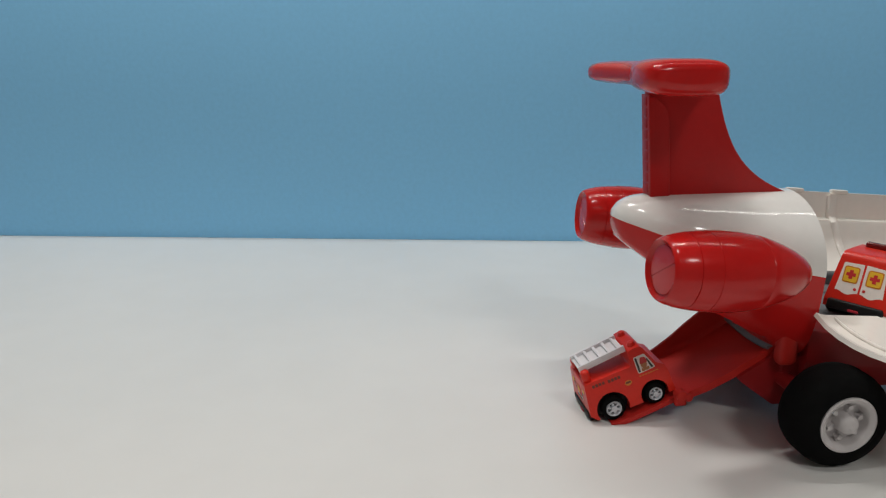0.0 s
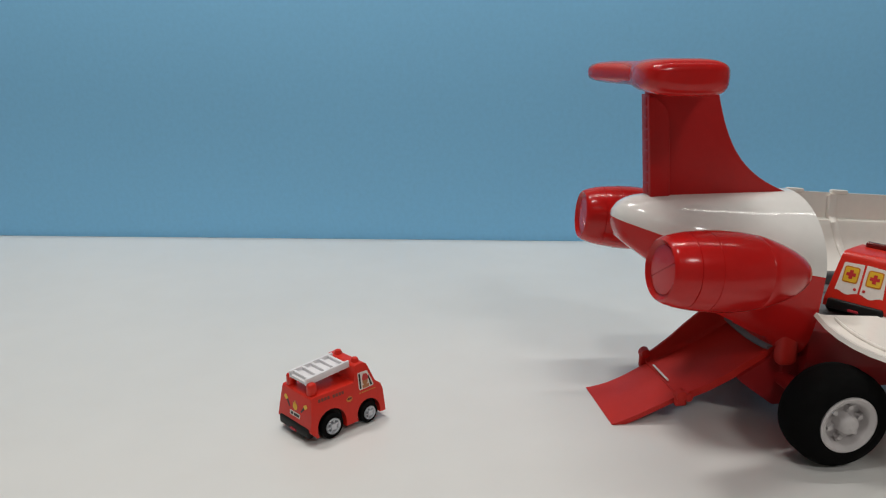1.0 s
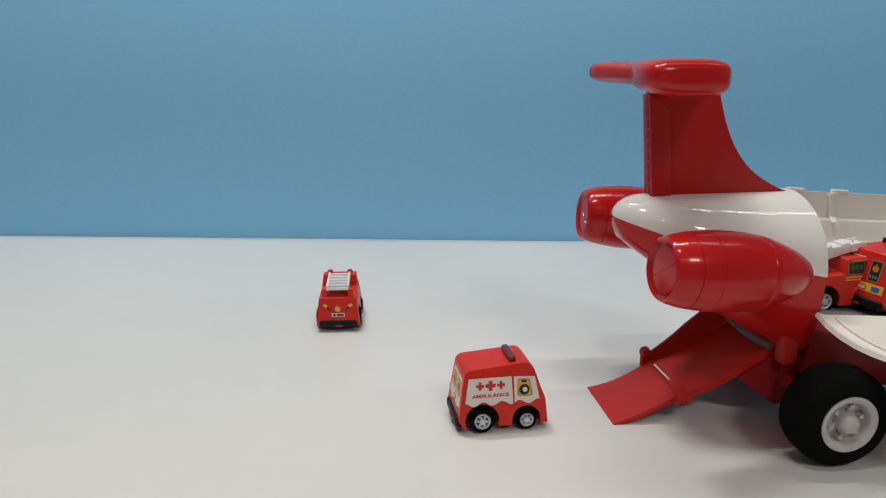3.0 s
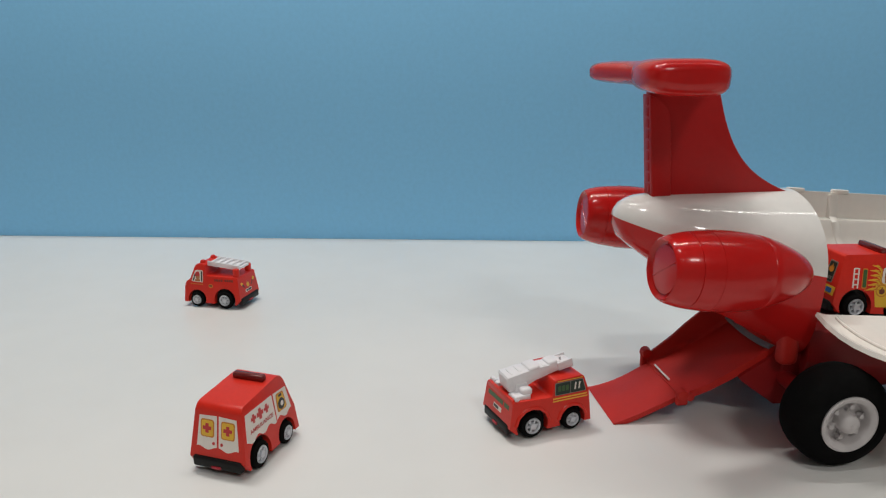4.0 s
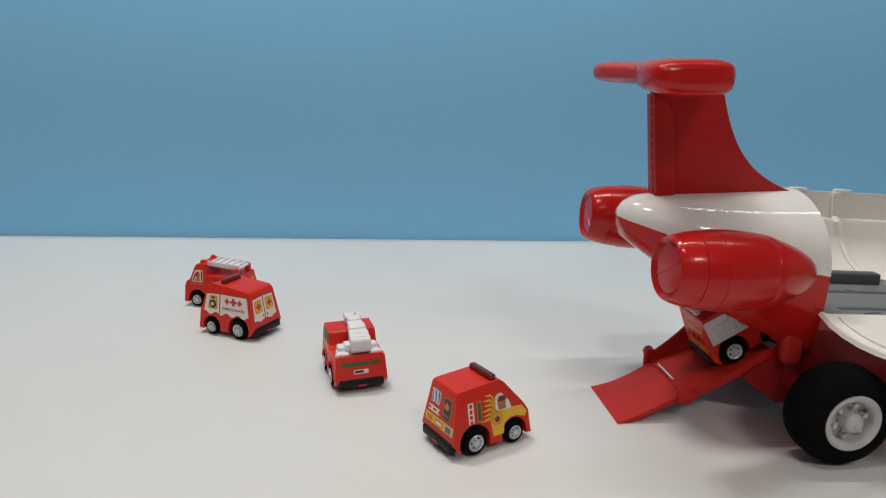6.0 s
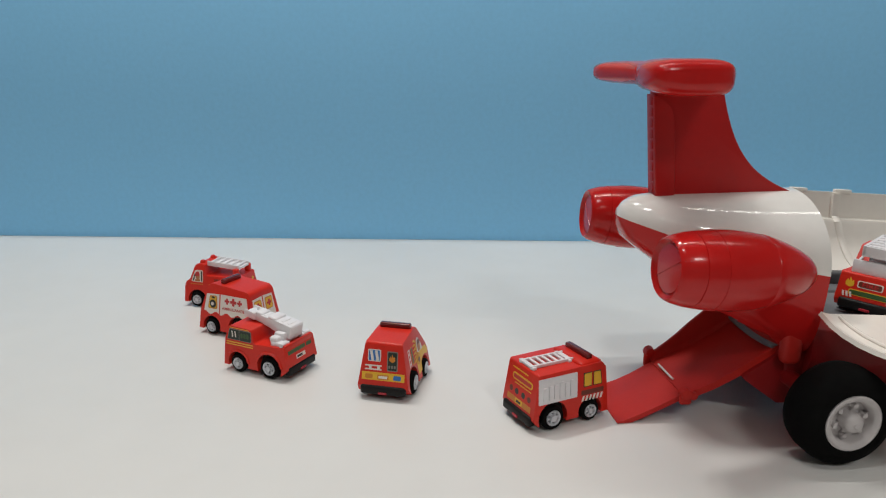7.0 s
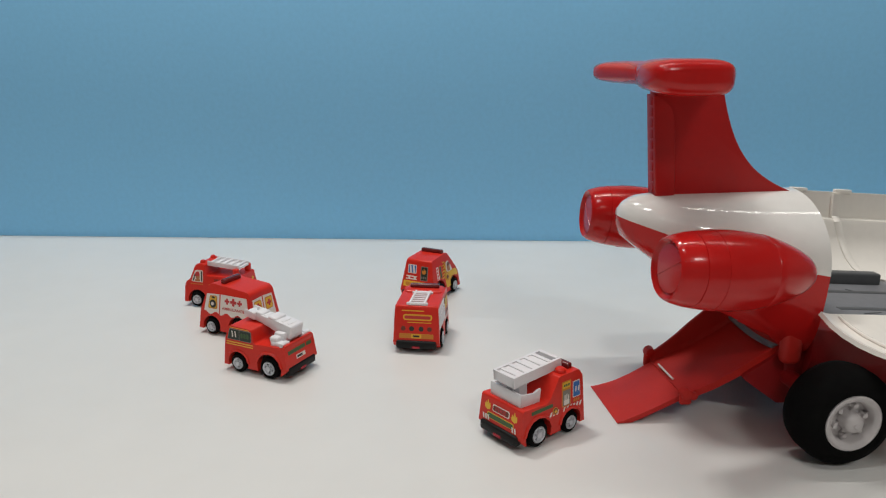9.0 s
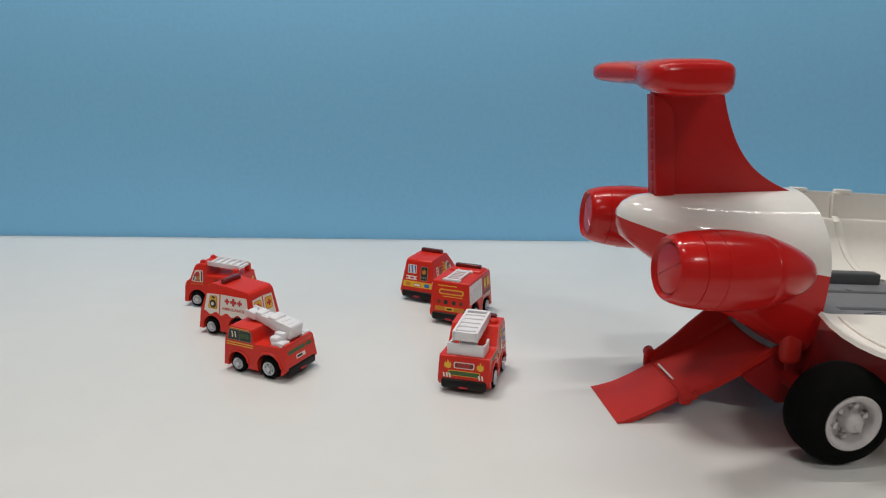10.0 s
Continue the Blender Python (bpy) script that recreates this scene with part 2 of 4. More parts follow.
def plane_wheel(parent, s, y, r=0.0248, w=0.023):
    out = -1 if y < 0 else 1
    wh = new("wheel")
    wh.parent = parent
    wh.matrix_basis = pose(s, y, r + 0.0003, 0, 0, 0 if out < 0 else 180)
    bm = bmesh.new()
    prof = [(0.0085, 0.0120), (0.000, 0.0140), (-0.0010, 0.0150), (-0.0005, 0.0175), (0.0015, r - 0.0028), (0.0045, r - 0.0006), (0.008, r), (w - 0.008, r), (w - 0.004, r - 0.001), (w, r - 0.005), (w, 0.010)]
    lathe(bm, prof, "y", 56)
    part("tyre", bm, M_TYRE, wh, "black moulded tyre")
    bm = bmesh.new()
    lathe(bm, [(0.0052, 0.0006), (0.0052, 0.0050), (0.0050, 0.0098), (0.0040, 0.0104), (0.0006, 0.0107), (-0.0002, 0.0112), (-0.0008, 0.0122), (-0.0012, 0.0132), (-0.0008, 0.0142), (0.0015, 0.0146), (0.006, 0.0140)], "y", 48)
    lathe(bm, [(-0.0030, 0.0004), (-0.0027, 0.0030), (-0.0018, 0.0041), (-0.0004, 0.0046), (0.0052, 0.0050)], "y", 28)
    lathe(bm, [(-0.0034, 0.0003), (-0.0033, 0.0013), (-0.0022, 0.0016)], "y", 16)
    for i in range(6):
        t = 2 * math.pi * i / 6 + 0.3
        lathe(bm, [(0.0016, 0.0003), (0.0018, 0.0012), (0.0051, 0.0014)], "y", 12, (0.0078 * math.cos(t), 0, 0.0078 * math.sin(t)))
        t += math.pi / 6
        vs = box(bm, -0.0006, 0.0006, 0.0034, 0.0051, 0.0040, 0.0102)
        for v in vs:
            x, z = v.co.x, v.co.z
            v.co.x, v.co.z = x * math.cos(t) - z * math.sin(t), x * math.sin(t) + z * math.cos(t)
    part("rim", bm, M_RIM, wh, "white moulded rim with a round hub cap")
    return wh


def aeroplane():
    p = thing("toy_airplane", "red and white toy cargo aeroplane with a lowered tail ramp", "toy airplane")
    # tail shell: white above, red below, open underneath for the ramp
    ss = [0.0, 0.001, 0.0022, 0.004, 0.0075, 0.012, 0.018, 0.024, 0.03, 0.04, 0.05, 0.06, 0.07, 0.08, 0.088, 0.0985]
    up = [tail_ring(s)[0] for s in ss]
    lo = [[(x - max(0, x - 0.05) * 0.045 * max(0, (0.088 - z)) / 0.046, y, z) for x, y, z in tail_ring(s)[1]] for s in ss]
    part("tail_roof", strip_shell(up, 0.0018), M_WHITE, p, "glossy white upper tail shell", 50)
    part("tail_belly", strip_shell(lo, 0.0018, lambda a, b: not (abs(a[1] + b[1]) / 2 < 0.0262 and a[0] > 0.03)), M_RED, p, "glossy red lower tail shell", 50)
    # fin that sweeps down into the roof, with a rudder panel proud of it
    def fin_part(name, outline, half_at, round_, mat_, label=""):
        bm = bmesh.new()
        a = [bm.verts.new((x, -half_at(x), z)) for x, z in outline]
        b = [bm.verts.new((x, half_at(x), z)) for x, z in outline]
        n = len(a)
        f1, f2 = bm.faces.new(a), bm.faces.new(b)
        for i in range(n):
            bm.faces.new((a[i], a[(i + 1) % n], b[(i + 1) % n], b[i]))
        bmesh.ops.bevel(bm, geom=list(set(f1.edges) | set(f2.edges)), offset=round_, segments=3, profile=0.5, affect="EDGES")
        return part(name, bm, mat_, p, label, 40)
    # leading edge: a steep upper line that turns softly into a long low foot
    lead = []
    for k in range(25):
        u = k / 24
        q = [Vector((0.1010, 0.1200)), Vector((0.0680, 0.1300)), Vector((0.0578, 0.1462)), Vector((0.0495, 0.1805))]
        w = q[0] * (1 - u) ** 3 + q[1] * 3 * u * (1 - u) ** 2 + q[2] * 3 * u * u * (1 - u) + q[3] * u ** 3
        lead.append((w.x, w.y))
    def trail(z):
        return 0.0182 - 0.0046 * (z - 0.122) / 0.053
    def half_at(x):
        return smoothstep([(0.010, 0.0040), (0.0300, 0.0046), (0.060, 0.0046)], x)
    fin_part("fin", [(trail(0.1185) + 0.0006, 0.1185)] + lead + [(trail(0.1805) + 0.0006, 0.1805)], half_at, 0.0028, M_SATIN, "tall glossy red tail fin")
    seam = fillet([(trail(0.1188), 0.1188), (0.0290, 0.1188), (0.0258, 0.1580), (0.0238, 0.1665), (0.0185, 0.1712), (trail(0.1735), 0.1735)], [0.0, 0.0, 0.008, 0.006, 0.006, 0.0], 5)
    fin_part("rudder", seam, lambda x: half_at(x) + 0.0011, 0.0009, M_SATIN)
    for i in range(9):
        z = 0.1255 + i * 0.0056
        part("rudder_rib", boxed(trail(z) - 0.0004, trail(z) + 0.0008, -0.0026, 0.0026, z - 0.0024, z + 0.0024, bevel=0.0003), M_SATIN, p)
    # tailplane: a thick near half with a blunt leading edge, and a slimmer far half
    bm = bmesh.new()
    rings = []
    for y, x0, x1, th, droop in ((-0.0480, 0.004, 0.0265, 0.0024, 0.0006), (-0.0474, 0.0008, 0.0300, 0.0046, 0.0012), (-0.0460, -0.0015, 0.0330, 0.0062, 0.0018), (-0.0430, -0.0032, 0.0358, 0.0074, 0.0024), (-0.038, -0.0036, 0.0375, 0.0079, 0.0026), (-0.034, -0.0040, 0.0385, 0.0080, 0.0026), (-0.015, -0.0008, 0.044, 0.0079, 0.0018),
                          (-0.012, 0.0002, 0.045, 0.0078, 0.0014), (-0.0105, 0.0010, 0.0455, 0.0072, 0.001), (-0.0098, 0.0034, 0.047, 0.0062, 0.0), (-0.0085, 0.0052, 0.047, 0.0062, 0.0), (0.015, 0.002, 0.046, 0.0062, 0.0), (0.036, -0.0025, 0.0395, 0.0060, 0.0), (0.0425, -0.0030, 0.037, 0.0056, 0.0), (0.0450, -0.001, 0.034, 0.0046, 0.0), (0.0462, 0.003, 0.031, 0.0025, 0.0)):
        r = []
        for i in range(32):
            a = 2 * math.pi * i / 32
            c, s = math.cos(a), math.sin(a)
            low = droop * (0.5 + 0.5 * c) if s < 0 else 0.0
            r.append(((x0 + x1) / 2 + (x1 - x0) / 2 * math.copysign(abs(c) ** 0.58, c), y, 0.1836 + (th + low) * math.copysign(abs(s) ** 0.62, s)))
        rings.append(r)
    loft(bm, rings)
    part("tailplane", bm, M_RED, p, "glossy red tailplane with rounded tips", 45)
    engine(p, -1)
    engine(p, 1)
    # lower hull, deck and open sides
    hull = bmesh.new()
    loft(hull, [[(s, y, z) for y, z in fillet([(-w, 0.0535 - SLOPE * (s - 0.12)), (-w, 0.036 - SLOPE * (s - 0.12) * 0.7), (-w * 0.8, 0.020), (w * 0.8, 0.020), (w, 0.036 - SLOPE * (s - 0.12) * 0.7), (w, 0.0535 - SLOPE * (s - 0.12))], [0.001, 0.004, 0.004, 0.004, 0.004, 0.001], 3)]
                for s, w in ((0.0975, 0.036), (0.112, 0.040), (0.13, 0.043), (0.30, 0.045), (0.42, 0.045), (0.46, 0.036), (0.48, 0.02))])
    part("hull", hull, M_RED_SHADE, p, "red lower hull", 40)
    def sloped(bm):
        for v in bm.verts:
            v.co.z -= SLOPE * (v.co.x - 0.12)
        return bm
    bm = sloped(boxed(0.112, 0.455, -0.0430, 0.0430, 0.0536, 0.0580, bevel=0.001))
    part("deck", bm, M_DECK, p, "flat grey loading deck", 30)
    # two thin dark grey lines along the deck
    for y in (-0.014, 0.017):
        part("deck_dark_line", sloped(boxed(0.125, 0.44, y - 0.0022, y + 0.0022, 0.0578, 0.0583, bevel=0.0003)), M_DARKGREY, p)
    for sx, sy, length, turn in ((0.1570, 0.0200, 0.0062, -50), (0.1410, -0.0208, 0.0120, 14)):
        sl = boxed(-length / 2, length / 2, -0.0007, 0.0007, 0.0578, 0.0583, bevel=0.0002)
        bmesh.ops.rotate(sl, verts=sl.verts, cent=(0, 0, 0), matrix=Matrix.Rotation(radians(turn), 3, "Z"))
        bmesh.ops.translate(sl, verts=sl.verts, vec=(sx, sy, 0))
        part("deck_slot", sloped(sl), M_DARKGREY, p)
    part("deck_rail", sloped(boxed(0.112, 0.187, 0.0335, 0.0415, 0.0570, 0.0650, bevel=0.0015, seg=3)), M_DARKGREY, p, "dark grey raised deck edge")
    # side skirts beside the ramp's head, with a rounded post outside each
    for sg in (-1, 1):
        a, b = sorted((sg * 0.0252, sg * 0.0275))
        sk = bmesh.new()
        out = fillet([(0.0645, 0.0258), (0.0866, 0.0095), (0.0925, 0.0095), (0.0985, 0.052), (0.0905, 0.050), (0.0835, 0.0375)], 0.002, 2)
        v0 = [sk.verts.new((x, a, z)) for x, z in out]
        v1 = [sk.verts.new((x, b, z)) for x, z in out]
        sk.faces.new(v0)
        sk.faces.new(v1)
        for i in range(len(out)):
            sk.faces.new((v0[i], v0[(i + 1) % len(out)], v1[(i + 1) % len(out)], v1[i]))
        part("skirt", sk, M_RED_SHADE, p)
        a, b = sorted((sg * 0.0268, sg * 0.0352))
        part("hinge_post", boxed(0.0828, 0.0938, a, b, 0.0345, 0.0640, bevel=0.0036, seg=4), M_RAMP, p)
    bar = bmesh.new()
    rings = []
    for k in range(13):
        y = -0.0245 + 0.049 * k / 12
        z = 0.0412 - 0.0020 * (1 - (y / 0.0245) ** 2)
        rings.append([(0.0838 + 0.0021 * math.cos(a), y, z + 0.0016 * math.sin(a)) for a in [2 * math.pi * q / 12 for q in range(12)]])
    loft(bar, rings)
    part("hinge_bar", bar, M_DECK, p, "dark grey bar across the ramp's head")
    axle = bmesh.new()
    lathe(axle, [(-0.056, 0.0045), (0.030, 0.0045)], "y", 16, (0.091, 0, 0.0251))
    box(axle, 0.088, 0.125, -0.030, 0.030, 0.020, 0.040, bevel=0.003)
    part("axle", axle, M_RED_SHADE, p)
    plane_wheel(p, 0.0920, -0.0800)
    plane_wheel(p, 0.100, 0.0520)
    plane_wheel(p, 0.400, -0.0800)
    plane_wheel(p, 0.400, 0.0800)
    # far side wall, tipped open, and near flap
    rows = []
    for s in np.linspace(0.135, 0.44, 30):
        row = []
        for y, z in ((0.0445, 0.056), (0.050, 0.0570), (0.057, 0.0600), (0.064, 0.0650), (0.070, 0.0720), (0.0740, 0.0800), (0.0755, 0.0870), (0.0762, 0.0885), (0.0815, 0.0890), (0.0822, 0.0900), (0.083, 0.1080)):
            row.append((float(s), y, z))
        rows.append(row)
    part("side_wall", sloped(strip_shell(rows, 0.0022)), M_CREAM, p, "cream white fuselage side folded open", 40)
    for s in (0.155, 0.187, 0.24, 0.30, 0.36):
        part("catch", sloped(boxed(s - 0.006, s + 0.006, 0.0800, 0.0835, 0.1070, 0.1100, bevel=0.0008)), M_CREAM, p)
    rib = bmesh.new()
    rib_pts = ((0.0445, 0.0590, 0.1945), (0.050, 0.0600, 0.1890), (0.057, 0.0630, 0.1858), (0.0635, 0.0680, 0.1846), (0.0690, 0.0745, 0.1838), (0.0730, 0.0820, 0.1825), (0.0740, 0.0895, 0.1808), (0.0780, 0.0925, 0.1812), (0.0790, 0.1075, 0.1810))
    loft(rib, [[(x + dx, y - 0.0014 + dy, z + dz) for dx, dy, dz in ((-0.0026, 0.0004, -0.0004), (-0.0016, 0, 0), (0.0016, 0, 0), (0.0026, 0.0004, -0.0004), (0.0028, 0.004, -0.003), (-0.0028, 0.004, -0.003))] for y, z, x in rib_pts])
    part("side_rib", sloped(rib), M_CREAM, p)
    # the flap's unseen outer reach is widened to shade the table below
    rows = []
    for u in np.linspace(0, 1, 14):
        lat, z = 0.0425 + 0.120 * float(u), 0.0645 - 0.0060 * math.sin(math.pi * min(1.0, float(u) * 1.5) ** 0.8) + 0.03 * max(0.0, float(u) - 0.667)
        s0 = 0.0945 + 0.055 * float(u) ** 2.2
        rows.append([(s0 + (0.44 - s0) * float(v), -lat, z + 0.0012 * max(0.0, 1 - (v * (0.44 - s0)) / 0.004)) for v in np.concatenate(([0, 0.004, 0.009, 0.015], np.linspace(0.03, 1, 14)))])
    rim = bmesh.new()
    rings = []
    for u in np.linspace(0.02, 0.75, 22):
        u = float(u)
        lat, z = 0.0425 + 0.120 * u, 0.0645 - 0.0060 * math.sin(math.pi * min(1.0, u * 1.5) ** 0.8) + 0.03 * max(0.0, u - 0.667)
        c = Vector((0.0945 + 0.055 * u ** 2.2 + 0.0085 + 0.012 * u, -lat, z + 0.0006))
        rings.append([c + Vector((0.0011 * math.cos(a), 0.0011 * math.cos(a) * 0.6, 0.0010 * math.sin(a))) for a in [2 * math.pi * k / 8 for k in range(8)]])
    loft(rim, rings)
    part("flap_rib", sloped(rim), M_CREAM, p)
    part("side_flap", sloped(strip_shell(rows, 0.0024)), M_CREAM, p, "cream white fuselage flap folded down", 40)
    # ramp: a flat foot and a curved channel with side walls
    def ramp_z(s):
        return smoothstep(PROFILE, s)
    foot = bmesh.new()
    rr = []
    for k in range(15):
        u = k / 14
        s = -0.001 + 0.0365 * u
        sag = math.sin(math.pi * min(1.0, u * 1.05)) if u < 0.95 else 0.0
        z = ramp_z(s) - 0.0009
        w = 0.0230 - 0.0008 * u
        far = z - 0.0016 * sag
        rr.append([(s, -w, z - 0.0026), (s, 0, z - 0.0022), (s, w, far - 0.0022), (s, w, far), (s, w * 0.5, z - 0.0004 * sag), (s, 0, z), (s, -w + 0.0010, z), (s, -w + 0.0008, z + 0.0005), (s, -w, z + 0.0005)])
    loft(foot, rr)
    for v in foot.verts:
        v.co.z = max(v.co.z, 0.0003)
    part("ramp_foot", foot, M_RAMP, p, "red flat foot of the ramp", 30)
    ch = bmesh.new()
    rr = []
    for s in np.linspace(0.0350, 0.088, 18):
        s = float(s)
        z = ramp_z(s)
        wall = smoothstep([(0.0375, 0.0040), (0.0454, 0.0070), (0.052, 0.0100), (0.0585, 0.0130), (0.0651, 0.0150), (0.088, 0.0190)], s)
        lip = smoothstep([(0.0375, 0.0006), (0.050, 0.0010), (0.062, 0.0018), (0.088, 0.0022)], s)
        rr.append([(s, y, zz) for y, zz in ((-0.0250, z - 0.0034), (-0.0225, z - 0.0040), (0.0225, z - 0.0030), (0.0245, z - 0.0024), (0.0250, z + wall), (0.0234, z + wall), (0.0224, z + 0.0020), (0.0206, z), (-0.0218, z), (-0.0226, z + lip), (-0.0250, z + lip))])
    loft(ch, rr)
    part("ramp_channel", ch, M_RAMP, p, "red ramp channel with raised sides", 30)
    # moulded ears that carry the hinge
    for y, top in ((-0.0252, 0.0205), (0.0248, 0.0235)):
        ear = bmesh.new()
        box(ear, 0.0318, 0.0385, y - 0.0017, y + 0.0017, 0.0108, top - 0.0030, bevel=0.0014, seg=3)
        lathe(ear, [(-0.0030, 0.0012), (-0.0024, 0.0028), (0.0020, 0.0033), (0.0028, 0.0018)], "y", 18, (0.0350, y, top - 0.0034))
        lathe(ear, [(-0.0026, 0.0010), (-0.0020, 0.0022), (0.0020, 0.0022), (0.0026, 0.0010)], "y", 14, (0.0392, y, 0.0158))
        part("ramp_hinge", ear, M_RAMP, p)
    # white rod added for the pale table showing through the ramp's gap
    gap_rod = bmesh.new()
    lathe(gap_rod, [(-0.010, 0.0006), (0.010, 0.0006)], "y", 8, (0.0355, 0.002, 0.0176))
    part("gap_line", gap_rod, M_WHITE, p, "thin white rod standing for the gap in the ramp")
    return p


# ---- toy cars: all on one chassis; x forward from the rear axle, y to the left ----
AXLES = ((0.0, 0.0068), (0.024, 0.0058))


def car_wheel(parent, x, r, side):
    wh = new("wheel")
    wh.parent = parent
    wh.matrix_basis = pose(x, side * 0.0163, r, 0, 0, 0 if side < 0 else 180)
    bm = bmesh.new()
    w = 0.0048
    lathe(bm, [(0.0030, r * 0.60), (0.0004, r * 0.65), (0.0, r * 0.70), (0.0001, r * 0.86), (0.0006, r * 0.96), (0.0014, r), (w - 0.0010, r), (w, r * 0.9), (w, r * 0.3)], "y", 32)
    part("tyre", bm, M_TYRE, wh)
    bm = bmesh.new()
    R = r * 0.66
    lathe(bm, [(0.0024, R * 0.70), (0.0003, R * 0.73), (-0.0001, R * 0.80), (-0.0003, R * 0.93), (0.0004, R), (0.002, R)], "y", 30, caps=False)
    lathe(bm, [(-0.0006, 0.0002), (-0.0005, R * 0.38), (0.0016, R * 0.44)], "y", 14)
    for i in range(6):
        t = 2 * math.pi * i / 6
        vs = box(bm, -R * 0.13, R * 0.13, 0.0004, 0.0017, R * 0.2, R * 0.82)
        for v in vs:
            a, c = v.co.x, v.co.z
            v.co.x, v.co.z = a * math.cos(t) - c * math.sin(t), a * math.sin(t) + c * math.cos(t)
    part("rim", bm, M_SILVER, wh, "silver spoked rim")
    return wh


class Shell:
    """A car body: side outline, leaning sides; maps prints onto its faces."""

    def __init__(self, outline, radii, wb, wt, zb=0.0035, zt=0.033):
        self.wb, self.wt, self.zb, self.zt = wb, wt, zb, zt
        self.raw = outline
        self.pts = fillet(outline, radii, 4)

    def half(self, z):
        return self.wb + (self.wt - self.wb) * (z - self.zb) / (self.zt - self.zb)

    def mesh(self, bevel=0.0014):
        arch = []
        for x, r, ra in ((AXLES[1][0], AXLES[1][1], 0.0078), (AXLES[0][0], AXLES[0][1], 0.0092)):
            a0 = math.asin(max(-1, min(1, (self.zb - r) / ra)))
            for i in range(13):
                a = a0 + (math.pi - 2 * a0) * i / 12
                arch.append((x + ra * math.cos(a), r + ra * math.sin(a)))
        loop = list(self.pts) + arch
        bm = bmesh.new()
        L = [bm.verts.new((x, self.half(z), z)) for x, z in loop]
        R = [bm.verts.new((x, -self.half(z), z)) for x, z in loop]
        n, k = len(loop), len(self.pts)
        fl, fr = bm.faces.new(L), bm.faces.new(R)
        for i in range(n):
            bm.faces.new((L[i], L[(i + 1) % n], R[(i + 1) % n], R[i]))
        rim = [e for f in (fl, fr) for e in f.edges if all(v.co.z > 0.012 or abs(v.co.x - 0.011) > 0.0195 for v in e.verts) and e.calc_length() > 1e-5]
        top = {id(v) for v in L[:k] + R[:k]}
        rim = [e for e in rim if all(id(v) in top for v in e.verts)]
        bmesh.ops.bevel(bm, geom=rim, offset=bevel, segments=3, profile=0.5, affect="EDGES", clamp_overlap=True)
        return bm

    def side(self, sg, lift=0.00012):
        return lambda x, z: (x, sg * (self.half(z) + lift), z)

    def rear(self, lift=0.00012):
        low, high = self.raw[1], self.raw[2]

        def f(y, z):
            t = (z - low[1]) / (high[1] - low[1])
            return (low[0] + (high[0] - low[0]) * t - lift, y, z)
        return f


def printed(parent, name, polys, where, ink, label="", depth=0.0001):
    """Raised prints: outlines in a face's own two axes, mapped onto that face."""
    bm = bmesh.new()
    for poly in polys:
        top = [Vector(where(*q)) for q in poly]
        mid = sum(top, Vector()) / len(top)
        nor = Vector()
        for p, q in zip(top, top[1:] + top[:1]):
            nor += (p - mid).cross(q - mid)
        nor.normalize()
        if nor.dot(mid - Vector((0.011, 0, 0.017))) < 0:
            nor = -nor
        a = [bm.verts.new(p) for p in top]
        b = [bm.verts.new(p - nor * depth) for p in top]
        bm.faces.new(a)
        for i in range(len(a)):
            bm.faces.new((a[i], a[(i + 1) % len(a)], b[(i + 1) % len(a)], b[i]))
    return part(name, bm, INK[ink], parent, label, 0)


def rect(x0, x1, z0, z1, r=0.0):
    q = [(x0, z0), (x1, z0), (x1, z1), (x0, z1)]
    return fillet(q, r, 3) if r else q


def disc(x, z, r, n=18, sx=1.0):
    return [(x + sx * r * math.cos(2 * math.pi * i / n), z + r * math.sin(2 * math.pi * i / n)) for i in range(n)]


def cross(x, z, r):
    a = r * 0.38
    return [(x - a, z - r), (x + a, z - r), (x + a, z - a), (x + r, z - a), (x + r, z + a), (x + a, z + a), (x + a, z + r), (x - a, z + r), (x - a, z + a), (x - r, z + a), (x - r, z - a), (x - a, z - a)]


def flame(x, z, h, lean=0.0):
    w = h * 0.36
    return [(x, z), (x + w, z + h * 0.18), (x + w * 1.1, z + h * 0.45), (x + w * 0.7 + lean, z + h * 0.75), (x + w * 0.35 + lean * 0.5, z + h * 0.55), (x + w * 0.1 + lean, z + h),
            (x - w * 0.4 + lean * 0.5, z + h * 0.6), (x - w * 0.8 + lean, z + h * 0.72), (x - w, z + h * 0.35), (x - w * 0.8, z + h * 0.12)]


def tongue(x0, z0, x1, z1, half):
    """A thin wavy flame that tapers from (x0, z0) to its tip."""
    up, low = [], []
    for k in range(9):
        u = k / 8
        x, z = x0 + (x1 - x0) * u, z0 + (z1 - z0) * u + 0.0009 * math.sin(u * 4.6)
        w = half * (1 - u) ** 0.8
        up.append((x, z + w))
        low.append((x, z - w))
    return up[:-1] + low[::-1]


def lettering(parent, name, text, size, where, ink, at, flip=1.0, squeeze=1.0):
    """Raised words in the built-in font, mapped onto a face."""
    cu = bpy.data.curves.new(name, "FONT")
    cu.body, cu.size, cu.align_x, cu.align_y = text, size, "CENTER", "CENTER"
    cu.offset, cu.resolution_u = 0.00007, 3
    tmp = new("letters", cu)
    me = bpy.data.meshes.new_from_object(tmp.evaluated_get(bpy.context.evaluated_depsgraph_get()))
    bpy.data.objects.remove(tmp)
    for v in me.vertices:
        a, b, d = v.co
        v.co = Vector(where(at[0] + flip * a * squeeze, at[1] + b))
    me.materials.clear()
    me.materials.append(INK[ink])
    ob = new(name, me)
    ob.parent = parent
    return ob


